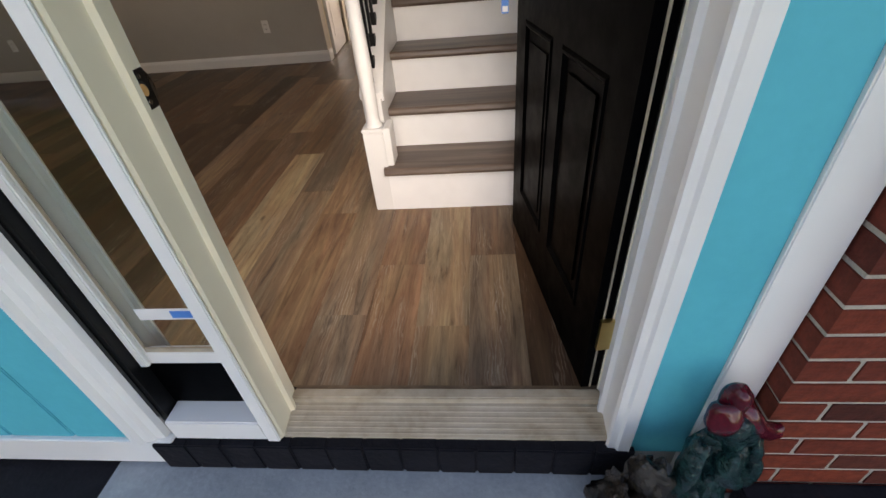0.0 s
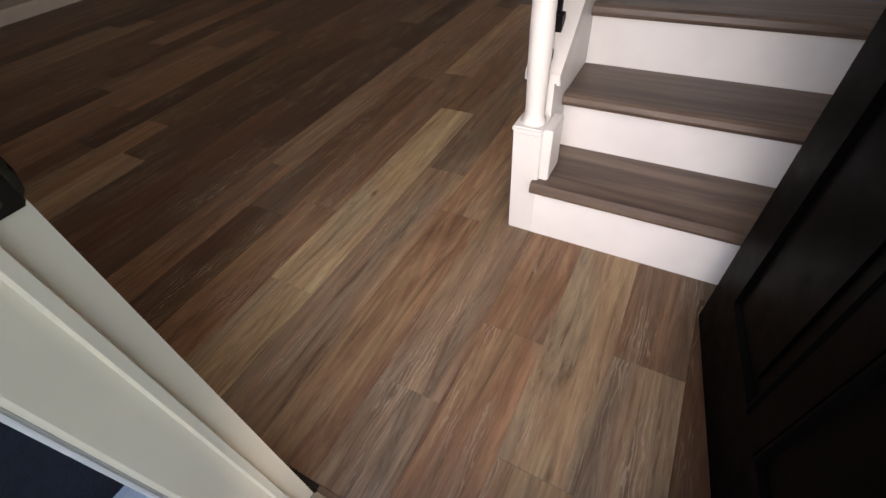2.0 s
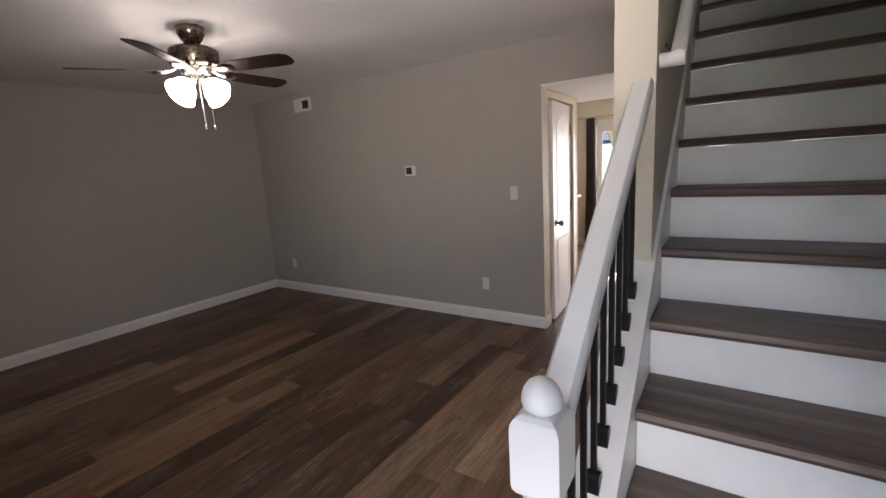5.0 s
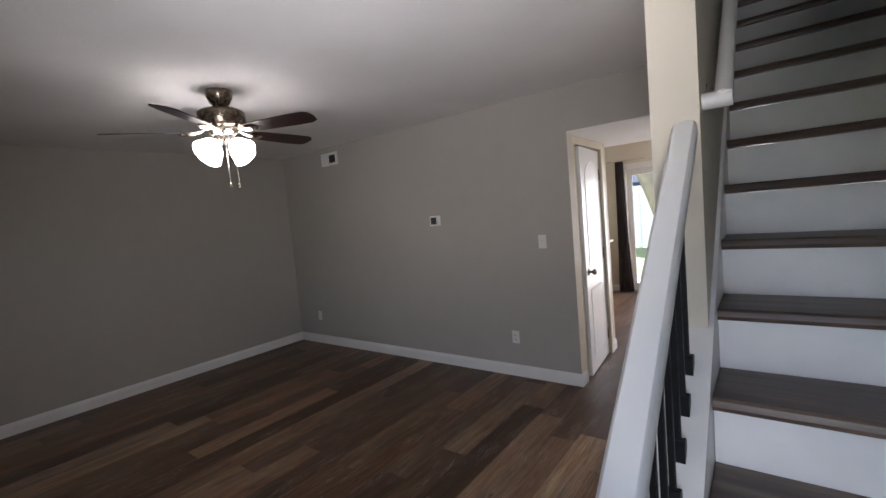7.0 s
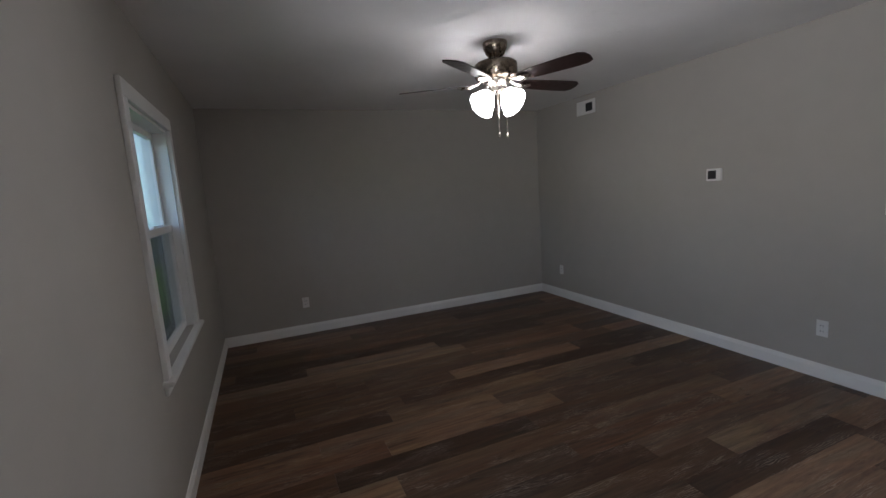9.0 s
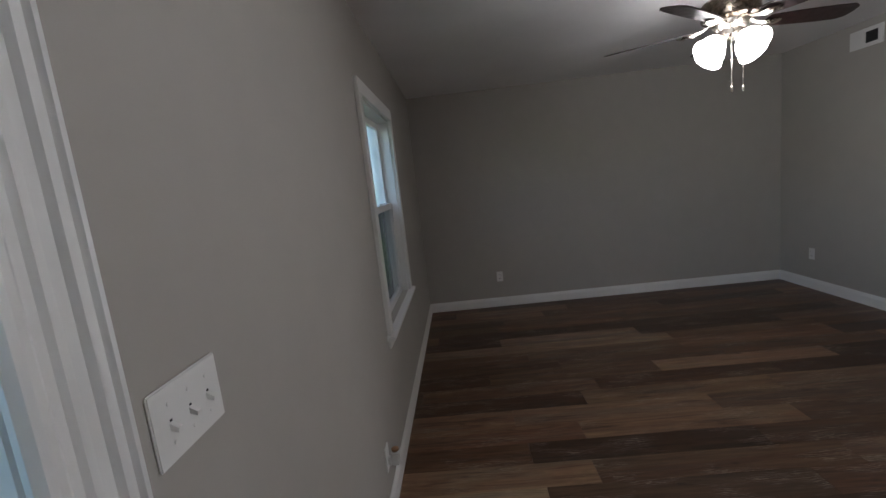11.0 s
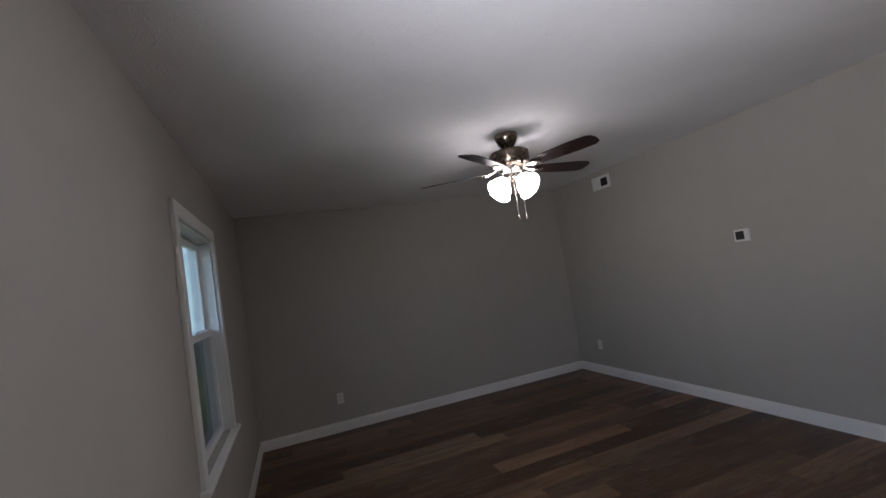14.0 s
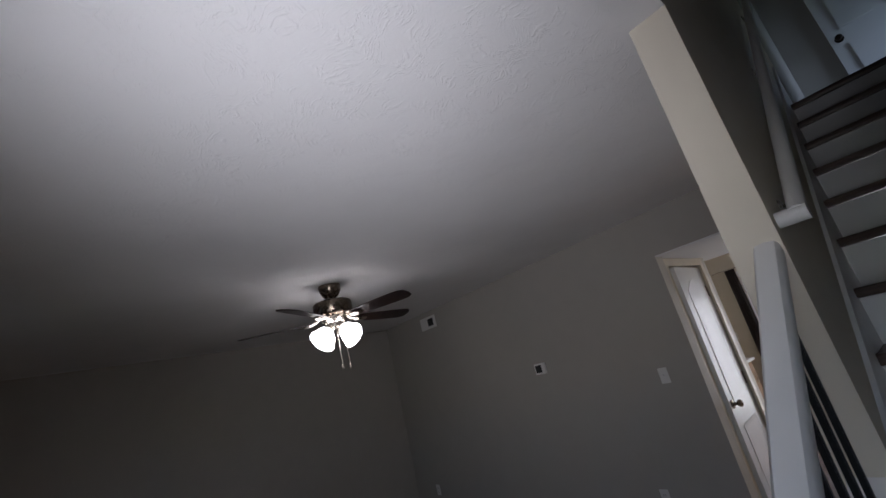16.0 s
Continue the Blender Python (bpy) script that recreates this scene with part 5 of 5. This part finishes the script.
# back yard: fence, leaning tree, shed roof
fence = thing("fence", "tall white vinyl privacy fence at the back of the yard", "fence")
for i in range(16):
    x = -14 + i * 1.8
    p_ = part("panel", boxes((x + 0.07, x + 1.73, 15.97, 16.01, -0.1, 1.70)), VINYL, fence)
    part("rail", boxes((x + 0.07, x + 1.73, 15.94, 16.04, 1.70, 1.78), bevel=0.008), VINYL, p_)
    part("rail", boxes((x + 0.07, x + 1.73, 15.94, 16.04, -0.05, 0.05), bevel=0.008), VINYL, p_)
    part("post", boxes((x - 0.065, x + 0.065, 15.93, 16.06, -0.16, 1.86), bevel=0.01), VINYL, fence)
tree(pose(-1.42, 11.6, -0.16), 9.0, 5, GREENLEAF, "leaning grey-barked tree in the back yard", lean=(-2.3, -0.2), n=320, r0=0.215, size=0.13)
neighbour(pose(-3, 27, -0.16), 18, 8, 2.25, "low blue-roofed house behind the back fence", ROOFBLUE)
solid("patio", boxes((-2.6, 1.0, 8.1, 10.2, -0.30, -0.13), bevel=0.01), CONCRETE, "pale concrete patio outside the glass door", "patio", "structure")

# ---- floor planks ----
PW, PL, GAP = 0.178, 1.22, 0.0004
X0 = 0.267
cache = {}


def plank_mesh(w, l):
    key = (round(w, 3), round(l, 3))
    if key not in cache:
        bm = bmesh.new()
        e = 0.0004
        lo = [(-w / 2, -l / 2), (w / 2, -l / 2), (w / 2, l / 2), (-w / 2, l / 2)]
        b0 = [bm.verts.new((x, y, -0.006)) for x, y in lo]
        b1 = [bm.verts.new((x, y, -e)) for x, y in lo]
        b2 = [bm.verts.new((x - e * (1 if x > 0 else -1), y - e * (1 if y > 0 else -1), 0)) for x, y in lo]
        for a, b in ((b0, b1), (b1, b2)):
            for i in range(4):
                bm.faces.new((a[i], a[(i + 1) % 4], b[(i + 1) % 4], b[i]))
        bm.faces.new(b2)
        cache[key] = mesh_of("plank", bm, PLANK)
    return cache[key]


# joints and tones (own colour with entry light mixed in) of the boards near the foot of the stairs: column -> (a
# joint's y, {board index: tone})
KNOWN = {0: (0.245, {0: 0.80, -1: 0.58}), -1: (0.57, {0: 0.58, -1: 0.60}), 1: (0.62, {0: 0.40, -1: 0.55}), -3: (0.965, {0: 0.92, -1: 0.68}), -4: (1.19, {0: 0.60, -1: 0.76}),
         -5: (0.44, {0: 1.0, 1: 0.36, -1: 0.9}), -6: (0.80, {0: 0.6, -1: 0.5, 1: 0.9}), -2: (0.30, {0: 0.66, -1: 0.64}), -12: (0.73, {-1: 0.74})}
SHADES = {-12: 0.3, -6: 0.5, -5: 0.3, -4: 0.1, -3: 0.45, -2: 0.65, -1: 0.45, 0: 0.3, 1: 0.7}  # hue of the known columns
rp = random.Random(11)
c0 = math.floor((XL - X0) / PW)
c1 = math.ceil((XR - X0) / PW)
for c in range(c0, c1):
    xa, xb = max(XL, X0 + c * PW), min(XR, X0 + (c + 1) * PW)
    joint, tones = KNOWN.get(c, (rp.uniform(0, PL), {}))
    k = math.floor((0 - joint) / PL)
    while joint + k * PL < Y2:
        ya, yb = max(0.012, joint + k * PL), min(Y2, joint + (k + 1) * PL)
        r = rp.random()
        # unlisted boards run darker: the room's dimmer light is put into their tone
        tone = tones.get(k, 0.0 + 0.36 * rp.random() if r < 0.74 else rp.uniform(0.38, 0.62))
        seed = rp.random()
        if k in tones:
            seed = SHADES[c] + 0.08 * seed
        if yb - ya > 0.02 and xb - xa > 0.01 and not (xa < -2.55 and ya > YB + 0.1) and not (xa < XO - 0.2 and YB + 0.1 < ya and yb < 5.0) and not (xa > 0.1 and ya > 1.1):
            ob = new("plank", plank_mesh(xb - xa - GAP, yb - ya - GAP))
            ob.parent = floor
            ob.location = ((xa + xb) / 2, (ya + yb) / 2, 0)
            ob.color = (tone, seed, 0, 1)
        k += 1
